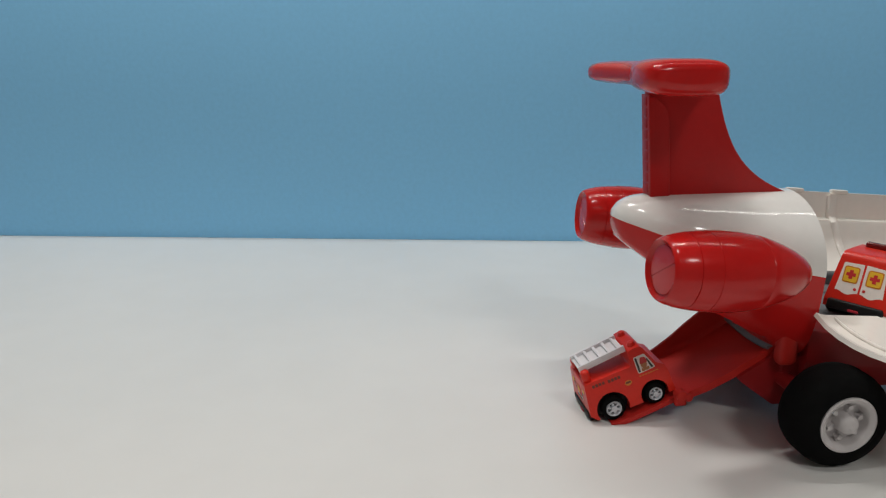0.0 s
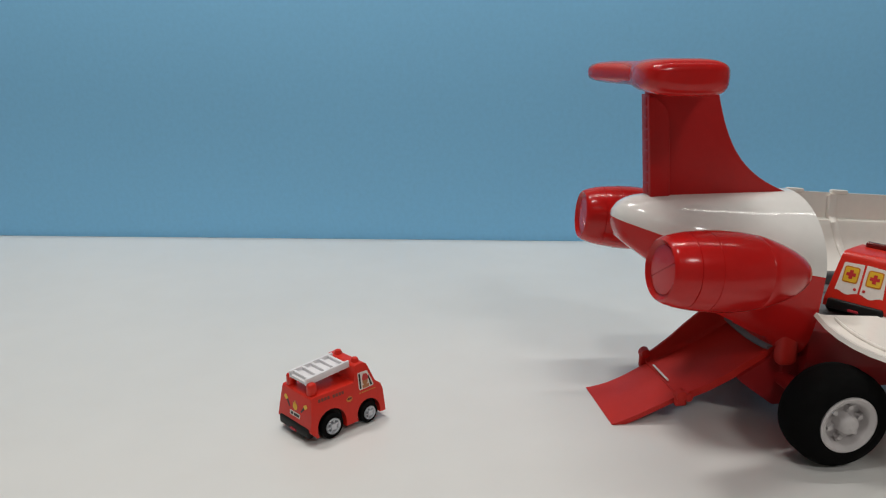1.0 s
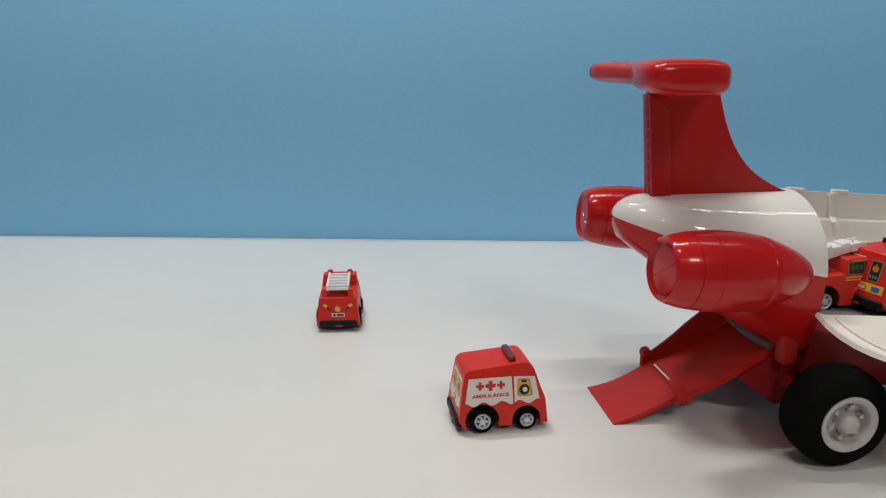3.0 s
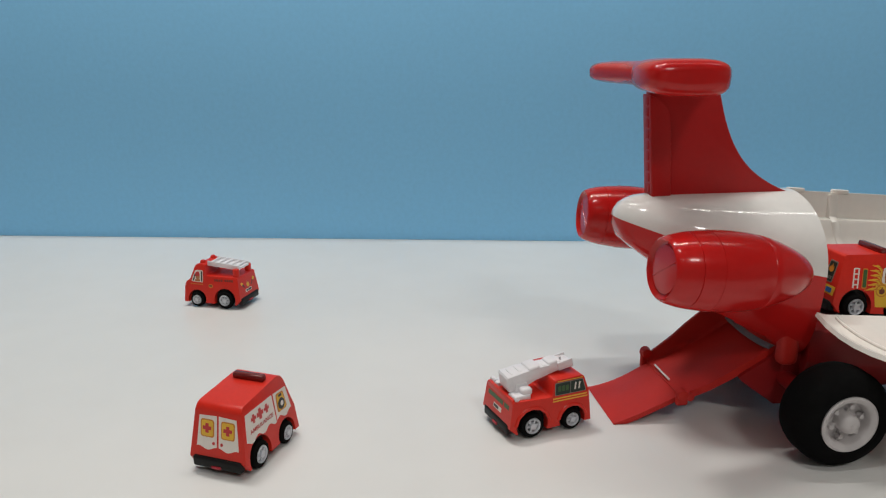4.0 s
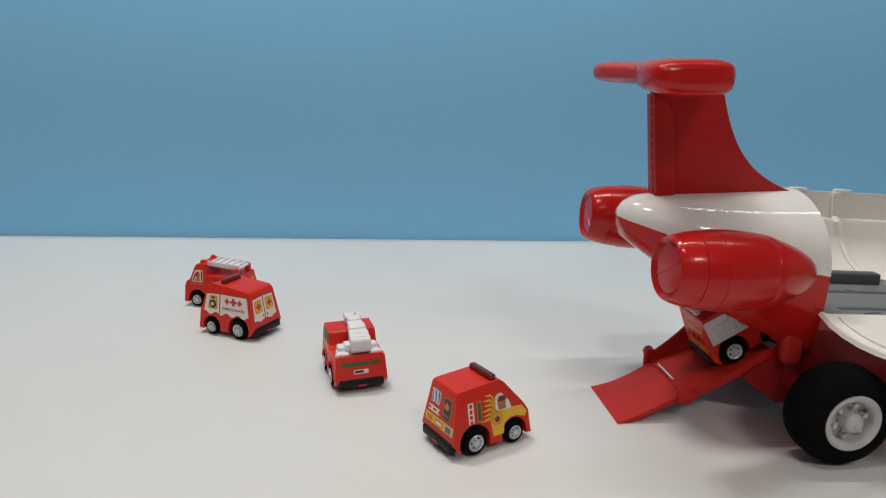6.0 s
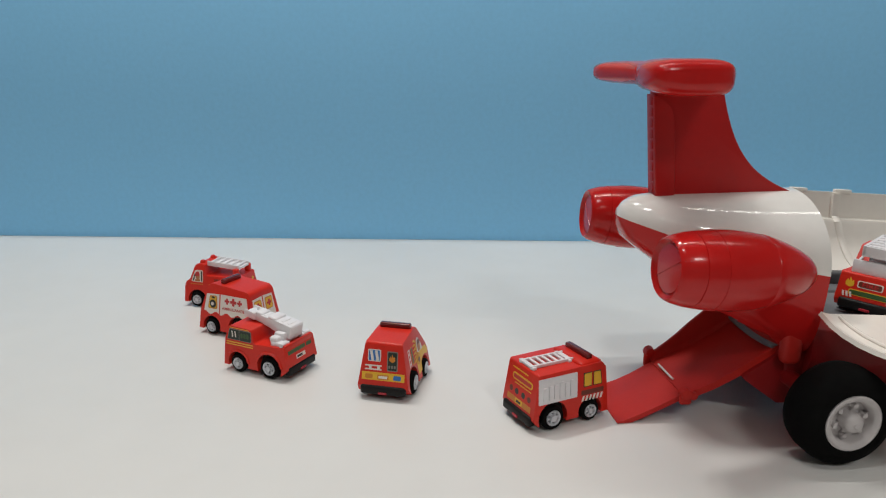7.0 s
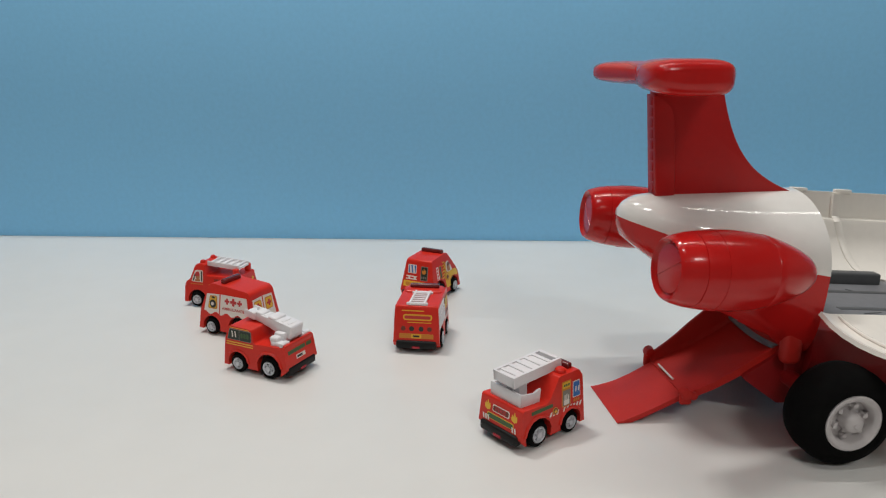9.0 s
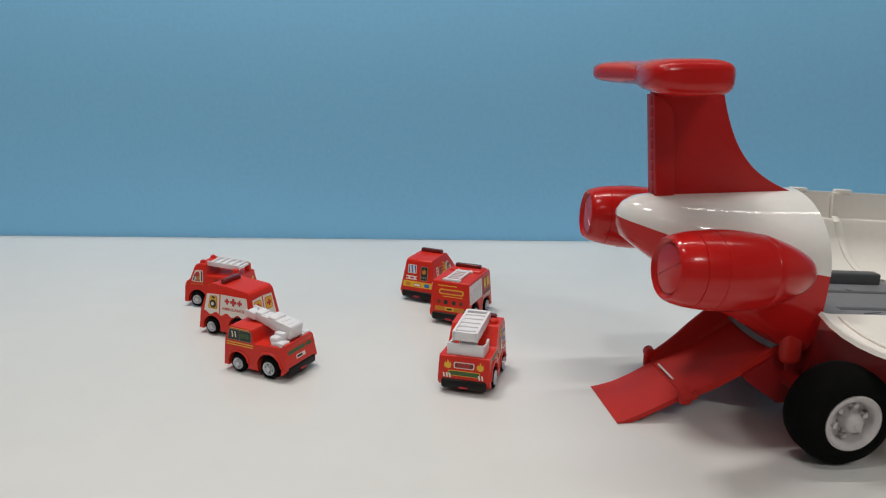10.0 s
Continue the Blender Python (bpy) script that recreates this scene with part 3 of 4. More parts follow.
def chassis(car, bumper_half=0.0136):
    part("chassis", boxed(-0.0090, 0.0325, -0.0112, 0.0112, 0.0030, 0.0162, bevel=0.0008), M_BLACK, car)
    bm = bmesh.new()
    box(bm, -0.0140, -0.0098, -bumper_half, bumper_half, 0.0030, 0.0086, bevel=0.0014, seg=3)
    part("bumper", bm, M_BLACK, car, "black rear bumper")
    part("tow_hook", boxed(-0.0146, -0.0134, -0.0026, 0.0026, 0.0036, 0.0050, bevel=0.0004), M_PINK, car, "small pink tow hook")
    for x, r in AXLES:
        for sg in (-1, 1):
            car_wheel(car, x, r, sg)


def body(car, sh, bevel=0.0014, label=""):
    return part("body", sh.mesh(bevel), M_CAR, car, label, 38)


def fenders(car, sh):
    """Raised angular lips over the wheel arches."""
    for sg in (-1, 1):
        for (x, r), ra in zip(AXLES, (0.0092, 0.0078)):
            bm = bmesh.new()
            n = 6
            ang = [math.radians(8 + 164 * i / n) for i in range(n + 1)]
            rows = []
            for rad, out in ((ra, -0.0012), (ra, 0.0007), (ra + 0.0013, 0.0007), (ra + 0.0019, -0.0004)):
                rows.append([(x + rad * math.cos(a), sg * (sh.half(r + rad * math.sin(a)) + out), r + rad * math.sin(a)) for a in ang])
            vs = [[bm.verts.new(p) for p in row] for row in rows]
            for a, b in zip(vs, vs[1:]):
                for i in range(n):
                    bm.faces.new((a[i], a[i + 1], b[i + 1], b[i]))
            part("fender", bm, M_CAR, car, "", 40)


def light_bar(car, x, z, half, tilt=0.0):
    bm = bmesh.new()
    box(bm, -0.0020, 0.0020, -half, half, -0.0006, 0.0028, bevel=0.0011, seg=3)
    ob = part("light_bar", bm, M_LIGHTBAR, car, "dark red roof light bar")
    ob.matrix_basis = pose(x, 0, z, 0, tilt, 0)


def ladder(parent, name, length, width, rungs, high=0.0018, solid=False, label="white plastic ladder"):
    bm = bmesh.new()
    t = 0.0014
    for sg in (-1, 1):
        a, b = sorted((sg * width / 2, sg * (width / 2 - t)))
        box(bm, 0, length, a, b, 0, high, bevel=0.0003)
    if solid:
        box(bm, 0.0004, length - 0.0004, -width / 2 + t * 0.6, width / 2 - t * 0.6, 0.0001, high * 0.45)
    ob = part(name, bm, M_LADDER, parent, label)
    for i in range(rungs):
        x = length * (i + 0.5) / rungs
        part("rung", boxed(x - 0.0008, x + 0.0008, -width / 2 + t * 0.5, width / 2 - t * 0.5, high * 0.15, high * 0.90, bevel=0.0002), M_LADDER, ob)
    return ob


# outlines run from the front foot back along the sill side, up the rear and forward over the roof
def car_a():
    car = thing("toy_fire_truck", "small red toy fire truck with a flat white roof ladder", "toy car", "small toy rescue cars")
    chassis(car)
    sh = Shell([(-0.0100, 0.0035), (-0.0132, 0.0070), (-0.0108, 0.0250), (0.0165, 0.0250), (0.0176, 0.0338), (0.0250, 0.0342), (0.0302, 0.0218), (0.0336, 0.0196), (0.0348, 0.0158), (0.0354, 0.0035)],
               [0, 0.001, 0.0015, 0.001, 0.002, 0.004, 0.003, 0.002, 0.002, 0], 0.0158, 0.0122, zt=0.0325)
    body(car, sh)
    # posts that carry the ladder, and the blue-light domes in red plastic
    for y in (-0.0092, 0.0092):
        bm = bmesh.new()
        box(bm, -0.0103, -0.0053, y - 0.0022, y + 0.0022, 0.0240, 0.0314, bevel=0.0017, seg=3)
        part("ladder_post", bm, M_CAR, car)
        dm = bmesh.new()
        lathe(dm, [(0.0325, 0.0024), (0.0345, 0.0023), (0.0360, 0.0016), (0.0364, 0.0004)], "z", 16, (0.0215, y * 0.8, 0))
        part("dome_light", dm, M_CAR, car, "red roof dome light")
    lad = ladder(car, "ladder", 0.0276, 0.0160, 5, 0.0038, True, "flat white roof ladder")
    lad.matrix_basis = pose(-0.0098, 0, 0.0297, 0, -4.5, 0)
    for sg in (-1, 1):
        s = sh.side(sg)
        printed(car, "window", [fillet([(0.0190, 0.0196), (0.0292, 0.0200), (0.0254, 0.0292), (0.0190, 0.0292)], 0.0010, 3)], s, "white", "white framed side window print")
        printed(car, "driver_print", [disc(0.0234, 0.0236, 0.0018), rect(0.0214, 0.0258, 0.0202, 0.0220, 0.0004)], sh.side(sg, 0.00026), "skin")
        printed(car, "cap_print", [fillet([(0.0212, 0.0244), (0.0258, 0.0244), (0.0250, 0.0276), (0.0224, 0.0282)], 0.0008, 3)], sh.side(sg, 0.0004), "red")
        printed(car, "pane_edge", [rect(0.0195, 0.0206, 0.0204, 0.0286), [(0.0266, 0.0206), (0.0280, 0.0206), (0.0260, 0.0264), (0.0254, 0.0264)]], sh.side(sg, 0.00026), "black")
        printed(car, "stripe", [rect(-0.0070 + i * 0.0019, -0.0056 + i * 0.0019, 0.0215, 0.0232) for i in range(4)] + [rect(0.0020 + i * 0.0019, 0.0034 + i * 0.0019, 0.0212, 0.0229) for i in range(4)], s, "brown")
        printed(car, "emblem", [disc(0.0122, 0.0172, 0.0015, sx=1.3)], s, "amber")
        printed(car, "emblem_core", [rect(0.0108, 0.0136, 0.0169, 0.0180, 0.0004)], sh.side(sg, 0.00026), "brown")
        printed(car, "trim_line", [rect(0.0190 + i * 0.0016, 0.0201 + i * 0.0016, 0.0178, 0.0184) for i in range(7)], s, "amber")
    r, r2 = [(lambda y, z, f=sh.rear(q): f(y, z + 0.0013)) for q in (0.00012, 0.00026)]
    printed(car, "number_plate", [rect(-0.0046, 0.0046, 0.0098, 0.0122, 0.0004)], r, "white", "pale number plate with a dark bar")
    printed(car, "plate_bar", [rect(-0.0040, 0.0008, 0.0103, 0.0117), rect(0.0016, 0.0038, 0.0103, 0.0117)], r2, "black")
    printed(car, "badge_ring", [disc(0.0, 0.0155, 0.0030)], r, "red")
    printed(car, "flame_print", [flame(0.0, 0.0132, 0.0052, 0.0006)], r2, "yellow")
    for sg in (-1, 1):
        printed(car, "hose_print", [[(sg * 0.0046, 0.0138), (sg * 0.0056, 0.0136), (sg * 0.0090, 0.0172), (sg * 0.0080, 0.0182)]], r, "black")
        printed(car, "hose_tip", [[(sg * 0.0070, 0.0176), (sg * 0.0086, 0.0162), (sg * 0.0106, 0.0176), (sg * 0.0102, 0.0188), (sg * 0.0090, 0.0192)]], r2, "yellow")
    return car


def car_b():
    car = thing("toy_ambulance", "small red toy ambulance with white sides and red crosses", "toy car", "small toy rescue cars")
    chassis(car)
    sh = Shell([(-0.0100, 0.0035), (-0.0127, 0.0075), (-0.0089, 0.0342), (0.0270, 0.0372), (0.0318, 0.0235), (0.0345, 0.0165), (0.0356, 0.0035)],
               [0, 0.001, 0.0045, 0.0065, 0.004, 0.002, 0], 0.0160, 0.0122, zt=0.0345)
    body(car, sh, 0.0030)
    light_bar(car, 0.0175, 0.0366, 0.0088, -5)
    for sg in (-1, 1):
        s, s2, s3 = sh.side(sg), sh.side(sg, 0.00026), sh.side(sg, 0.0004)
        low = [(x, 0.0160 + 0.0011 * math.sin(x * 620 + 1.2)) for x in np.linspace(-0.0090, 0.0168, 24)]
        printed(car, "side_panel", [low + [(0.0160, 0.0300), (-0.0070, 0.0300)]], s, "white", "white side panel with a wavy lower edge")
        low = [(x, 0.0158 + 0.0011 * math.cos(x * 620)) for x in np.linspace(0.0176, 0.0312, 14)]
        printed(car, "cab_panel", [low + [(0.0286, 0.0292), (0.0172, 0.0298)]], s, "white")
        printed(car, "window", [fillet([(0.0190, 0.0190), (0.0276, 0.0188), (0.0258, 0.0282), (0.0192, 0.0286)], 0.0014, 3)], s2, "amber")
        printed(car, "window_glass", [fillet([(0.0197, 0.0196), (0.0268, 0.0194), (0.0252, 0.0276), (0.0198, 0.0279)], 0.0012, 3)], s3, "yellow", "yellow cab window print")
        printed(car, "driver_print", [disc(0.0228, 0.0226, 0.0029)], sh.side(sg, 0.00054), "black")
        printed(car, "driver_face", [disc(0.0231, 0.0226, 0.0013)], sh.side(sg, 0.00068), "white")
        printed(car, "cap_print", [rect(0.0212, 0.0240, 0.0264, 0.0277, 0.0003)], sh.side(sg, 0.00054), "black")
        for x, q in ((-0.0010, 0.0021), (0.0046, 0.0027), (0.0102, 0.0021)):
            printed(car, "cross", [cross(x, 0.0258, q)], s2, "red", "red cross print")
        lettering(car, "lettering", "AMBULANCE", 0.0027, s2, "red", (0.0046, 0.0204), flip=-sg, squeeze=1.26)
    r, r2, r3 = sh.rear(), sh.rear(0.00026), sh.rear(0.0004)
    for sg in (-1, 1):
        a, b = 0.0005, 0.0116
        low = [(sg * y, 0.0128 + 0.0008 * math.cos((y - a) * 620)) for y in np.linspace(a, b, 9)]
        printed(car, "rear_door", [low + [(sg * 0.0102, 0.0285), (sg * a, 0.0290)]], r, "white", "white rear door print")
        printed(car, "rear_window", [rect(min(sg * 0.0019, sg * 0.0094), max(sg * 0.0019, sg * 0.0094), 0.0183, 0.0270, 0.0014)], r2, "amber")
        printed(car, "rear_glass", [rect(min(sg * 0.0025, sg * 0.0088), max(sg * 0.0025, sg * 0.0088), 0.0189, 0.0264, 0.0011)], r3, "yellow", "yellow rear window print")
        printed(car, "cross", [cross(sg * 0.0057, 0.0228, 0.0023)], sh.rear(0.00054), "red")
        printed(car, "door_knob", [disc(sg * 0.0022, 0.0155, 0.0008, 10)], r2, "red")
    return car


def car_c():
    car = thing("toy_ladder_truck", "small red toy fire truck with a raised white boom ladder", "toy car", "small toy rescue cars")
    chassis(car)
    sh = Shell([(-0.0095, 0.0035), (-0.0134, 0.0070), (-0.0114, 0.0214), (0.0118, 0.0202), (0.0132, 0.0290), (0.0308, 0.0296), (0.0342, 0.0205), (0.0346, 0.0160), (0.0356, 0.0035)],
               [0, 0.001, 0.001, 0.002, 0.0015, 0.002, 0.002, 0.002, 0], 0.0158, 0.0142, zt=0.030)
    body(car, sh, 0.0013)
    fenders(car, sh)
    part("tailgate", boxed(-0.0117, -0.0099, -0.0136, 0.0136, 0.0192, 0.0226, bevel=0.0005), M_CAR, car)
    bm = bmesh.new()
    box(bm, -0.0065, 0.0010, -0.0080, 0.0080, 0.0198, 0.0278, bevel=0.0010)
    for sg in (-1, 1):
        a, b = sorted((sg * 0.0060, sg * 0.0128))
        box(bm, -0.0100, 0.0004, a, b, 0.0198, 0.0234, bevel=0.0010)
        a, b = sorted((sg * 0.0064, sg * 0.0120))
        box(bm, -0.0046, 0.0018, a, b, 0.0222, 0.0262, bevel=0.0014, seg=3)
        lathe(bm, [(sg * 0.0090, 0.0006), (sg * 0.0091, 0.0015), (sg * 0.0142, 0.0014), (sg * 0.0143, 0.0006)], "y", 12, (-0.0086, 0, 0.0226))
    part("boom_base", bm, M_LADDER, car, "white boom base")
    bm = bmesh.new()
    loft(bm, [[(x, y, z) for y, z in fillet([(-w, z0), (w, z0), (w, h), (-w, h)], 0.0007, 2)]
              for x, w, z0, h in ((0, 0.0052, 0.0, 0.0074), (0.0008, 0.0060, -0.0004, 0.0082), (0.010, 0.0058, 0.0, 0.0082), (0.017, 0.0050, 0.0010, 0.0076), (0.028, 0.0043, 0.0016, 0.0064), (0.0375, 0.0040, 0.0018, 0.0054), (0.0385, 0.0036, 0.0022, 0.0048))])
    boom = part("boom", bm, M_LADDER, car, "white boom ladder")
    boom.matrix_basis = pose(-0.0092, -0.0010, 0.0234, 0, -10.5, -2.5)
    for i in range(7):
        x = 0.0035 + i * 0.0046
        h = smoothstep([(0.010, 0.0082), (0.028, 0.0064), (0.0375, 0.0054)], x)
        part("rung", boxed(x, x + 0.0018, -0.0038, 0.0038, h - 0.002, h + 0.0003, bevel=0.0003), M_LADDER, boom)
    bm = bmesh.new()
    box(bm, 0.0300, 0.0392, -0.0050, 0.0050, 0.0016, 0.0046, bevel=0.0006)
    box(bm, 0.0300, 0.0390, -0.0050, -0.0038, 0.0040, 0.0064, bevel=0.0004)
    box(bm, 0.0300, 0.0390, 0.0038, 0.0050, 0.0040, 0.0064, bevel=0.0004)
    box(bm, 0.0330, 0.0338, -0.0020, -0.0010, 0.0050, 0.0080)
    box(bm, 0.0250, 0.0310, -0.0042, 0.0042, 0.0052, 0.0078, bevel=0.0012, seg=3)
    box(bm, 0.0130, 0.0200, -0.0052, 0.0052, 0.0066, 0.0090, bevel=0.0012, seg=3)
    bk = part("basket", bm, M_LADDER, boom)
    for sg in (-1, 1):
        s, s2 = sh.side(sg), sh.side(sg, 0.00026)
        printed(car, "window", [fillet([(0.0134, 0.0206), (0.0326, 0.0206), (0.0304, 0.0279), (0.0134, 0.0276)], 0.0008, 3)], s, "grey")
        printed(car, "window_glass", [fillet([(0.0138, 0.0210), (0.0225, 0.0210), (0.0225, 0.0274), (0.0138, 0.0272)], 0.0006, 3), fillet([(0.0229, 0.0210), (0.0320, 0.0210), (0.0300, 0.0275), (0.0229, 0.0274)], 0.0006, 3)], s2, "teal", "dark green window print")
        printed(car, "window_bar", [rect(0.0152 + i * 0.0023, 0.0169 + i * 0.0023, 0.0228, 0.0258, 0.0005) for i in range(3)], sh.side(sg, 0.0004), "green")
        printed(car, "glint", [[(0.0250 + i * 0.0024, 0.0226), (0.0258 + i * 0.0024, 0.0226), (0.0263 + i * 0.0024, 0.0264), (0.0255 + i * 0.0024, 0.0264)] for i in range(2)], sh.side(sg, 0.0004), "white")
        printed(car, "stripe", [rect(0.0122, 0.0330, 0.0187, 0.0194), rect(0.0122, 0.0334, 0.0173, 0.0179), [(0.0150, 0.0280), (0.0302, 0.0283), (0.0302, 0.0287), (0.0150, 0.0284)]], s, "yellow")
    r, r2 = sh.rear(), sh.rear(0.00026)
    printed(car, "green_strip", [rect(-0.0116, -0.0064, 0.0160, 0.0184), rect(-0.0052, 0.0116, 0.0160, 0.0184)], r, "green")
    printed(car, "number_plate", [rect(-0.0044, 0.0044, 0.0114, 0.0139, 0.0004)], r, "white", "pale number plate with a dark bar")
    printed(car, "plate_bar", [rect(-0.0014, 0.0038, 0.0120, 0.0134)], r2, "black")
    return car


def car_d():
    car = thing("toy_fire_van", "small red toy fire van with yellow flames on its sides", "toy car", "small toy rescue cars")
    chassis(car)
    sh = Shell([(-0.0095, 0.0035), (-0.0128, 0.0080), (-0.0085, 0.0335), (0.0182, 0.0350), (0.0312, 0.0197), (0.0338, 0.0152), (0.0346, 0.0035)],
               [0, 0.001, 0.0022, 0.006, 0.003, 0.002, 0], 0.0160, 0.0110, zt=0.034)
    body(car, sh, 0.0018)
    light_bar(car, 0.0142, 0.0348, 0.0096, 2)
    for sg in (-1, 1):
        s, s2, s3, s4 = [(lambda x, z, f=sh.side(sg, q): f(x + 0.0013, z)) for q in (0.00012, 0.00026, 0.0004, 0.00054)]
        printed(car, "yellow_panel", [[(0.0098, 0.0070), (0.0160, 0.0070), (0.0170, 0.0120), (0.0205, 0.0142), (0.0250, 0.0142), (0.0300, 0.0125), (0.0315, 0.0150), (0.0285, 0.0188), (0.0205, 0.0195), (0.0140, 0.0200), (0.0095, 0.0185), (0.0085, 0.0160)]], s, "yellow", "yellow panel print")
        printed(car, "flame_tongue", [tongue(0.0120, 0.0150 + i * 0.0021, 0.0026 + 0.0009 * (i % 2) + i * 0.0005, 0.0168 + i * 0.0026, 0.0011) for i in range(6)], s2, "yellow")
        printed(car, "flame_core", [tongue(0.0118, 0.0152 + i * 0.0021, 0.0058 + i * 0.0006, 0.0163 + i * 0.0025, 0.0004) for i in range(6)], s3, "amber")
        printed(car, "window", [fillet([(0.0120, 0.0196), (0.0225, 0.0188), (0.0205, 0.0232), (0.0160, 0.0285), (0.0125, 0.0275)], 0.002, 4)], s2, "white", "white cab window print")
        printed(car, "driver_print", [disc(0.0160, 0.0228, 0.0026), rect(0.0138, 0.0186, 0.0198, 0.0212, 0.0004)], s3, "skin")
        printed(car, "cap_print", [fillet([(0.0130, 0.0240), (0.0192, 0.0240), (0.0180, 0.0266), (0.0146, 0.0268)], 0.001, 3)], s4, "brown")
        printed(car, "emblem", [disc(0.0125, 0.0158, 0.0034)], s2, "amber")
        printed(car, "emblem_core", [disc(0.0125, 0.0158, 0.0027)], s3, "yellow")
        printed(car, "emblem_flame", [flame(0.0125, 0.0138, 0.0042)], s4, "brown")
        printed(car, "green_plate", [rect(0.0010, 0.0038, 0.0165, 0.0270, 0.0006)], s, "amber")
        printed(car, "green_plate_core", [rect(0.0014, 0.0034, 0.0171, 0.0264, 0.0005)], s2, "green")
        printed(car, "ladder_print", [rect(-0.0042, -0.0034, 0.0165, 0.0270), rect(-0.0016, -0.0008, 0.0165, 0.0270)] + [rect(-0.0036, -0.0014, 0.0180 + i * 0.0028, 0.0187 + i * 0.0028) for i in range(4)], s, "white", "white ladder print")
    up = 0.0014
    r, r2, r3 = [(lambda y, z, f=sh.rear(q): f(y, z + up)) for q in (0.00012, 0.00026, 0.0004)]
    printed(car, "yellow_band", [rect(-0.0128, 0.0128, 0.0102, 0.0148)], r, "yellow", "yellow band with lamps print")
    printed(car, "plate", [rect(-0.0034, 0.0034, 0.0108, 0.0136, 0.0004)], r2, "amber")
    printed(car, "plate_bar", [rect(-0.0026, 0.0026, 0.0115, 0.0129)], r3, "white")
    printed(car, "lamp_print", [rect(0.0062, 0.0108, 0.0110, 0.0137, 0.0009)], r2, "amber")
    printed(car, "lamp_print", [rect(-0.0108, -0.0062, 0.0110, 0.0137, 0.0009)], r2, "blue", "blue lamp print")
    printed(car, "white_bars", [rect(0.0010, 0.0110, 0.0182, 0.0190), rect(0.0010, 0.0110, 0.0160, 0.0168), rect(0.0020, 0.0036, 0.0168, 0.0182), rect(0.0070, 0.0086, 0.0168, 0.0182)], r, "white")
    printed(car, "rear_window", [rect(0.0016, 0.0094, 0.0210, 0.0280, 0.0008)], r, "white")
    printed(car, "rear_glass", [rect(0.0022, 0.0088, 0.0215, 0.0275, 0.0006)], r2, "blue", "blue rear window print")
    printed(car, "glint", [[(0.0072 - i * 0.003, 0.0216), (0.0056 - i * 0.003, 0.0216), (0.0066 - i * 0.003, 0.0274), (0.0082 - i * 0.003, 0.0274)] for i in range(2)], r3, "white")
    printed(car, "hatch", [rect(-0.0086, -0.0022, 0.0160, 0.0275, 0.0008)], r, "grey")
    printed(car, "hatch_core", [rect(-0.0080, -0.0028, 0.0166, 0.0269, 0.0006)], r2, "teal")
    printed(car, "flame_print", [flame(-0.0054, 0.0212, 0.0048)], r3, "amber")
    printed(car, "hatch_bar", [rect(-0.0074 + i * 0.0016, -0.0064 + i * 0.0016, 0.0178, 0.0194) for i in range(3)], r3, "grey")
    return car


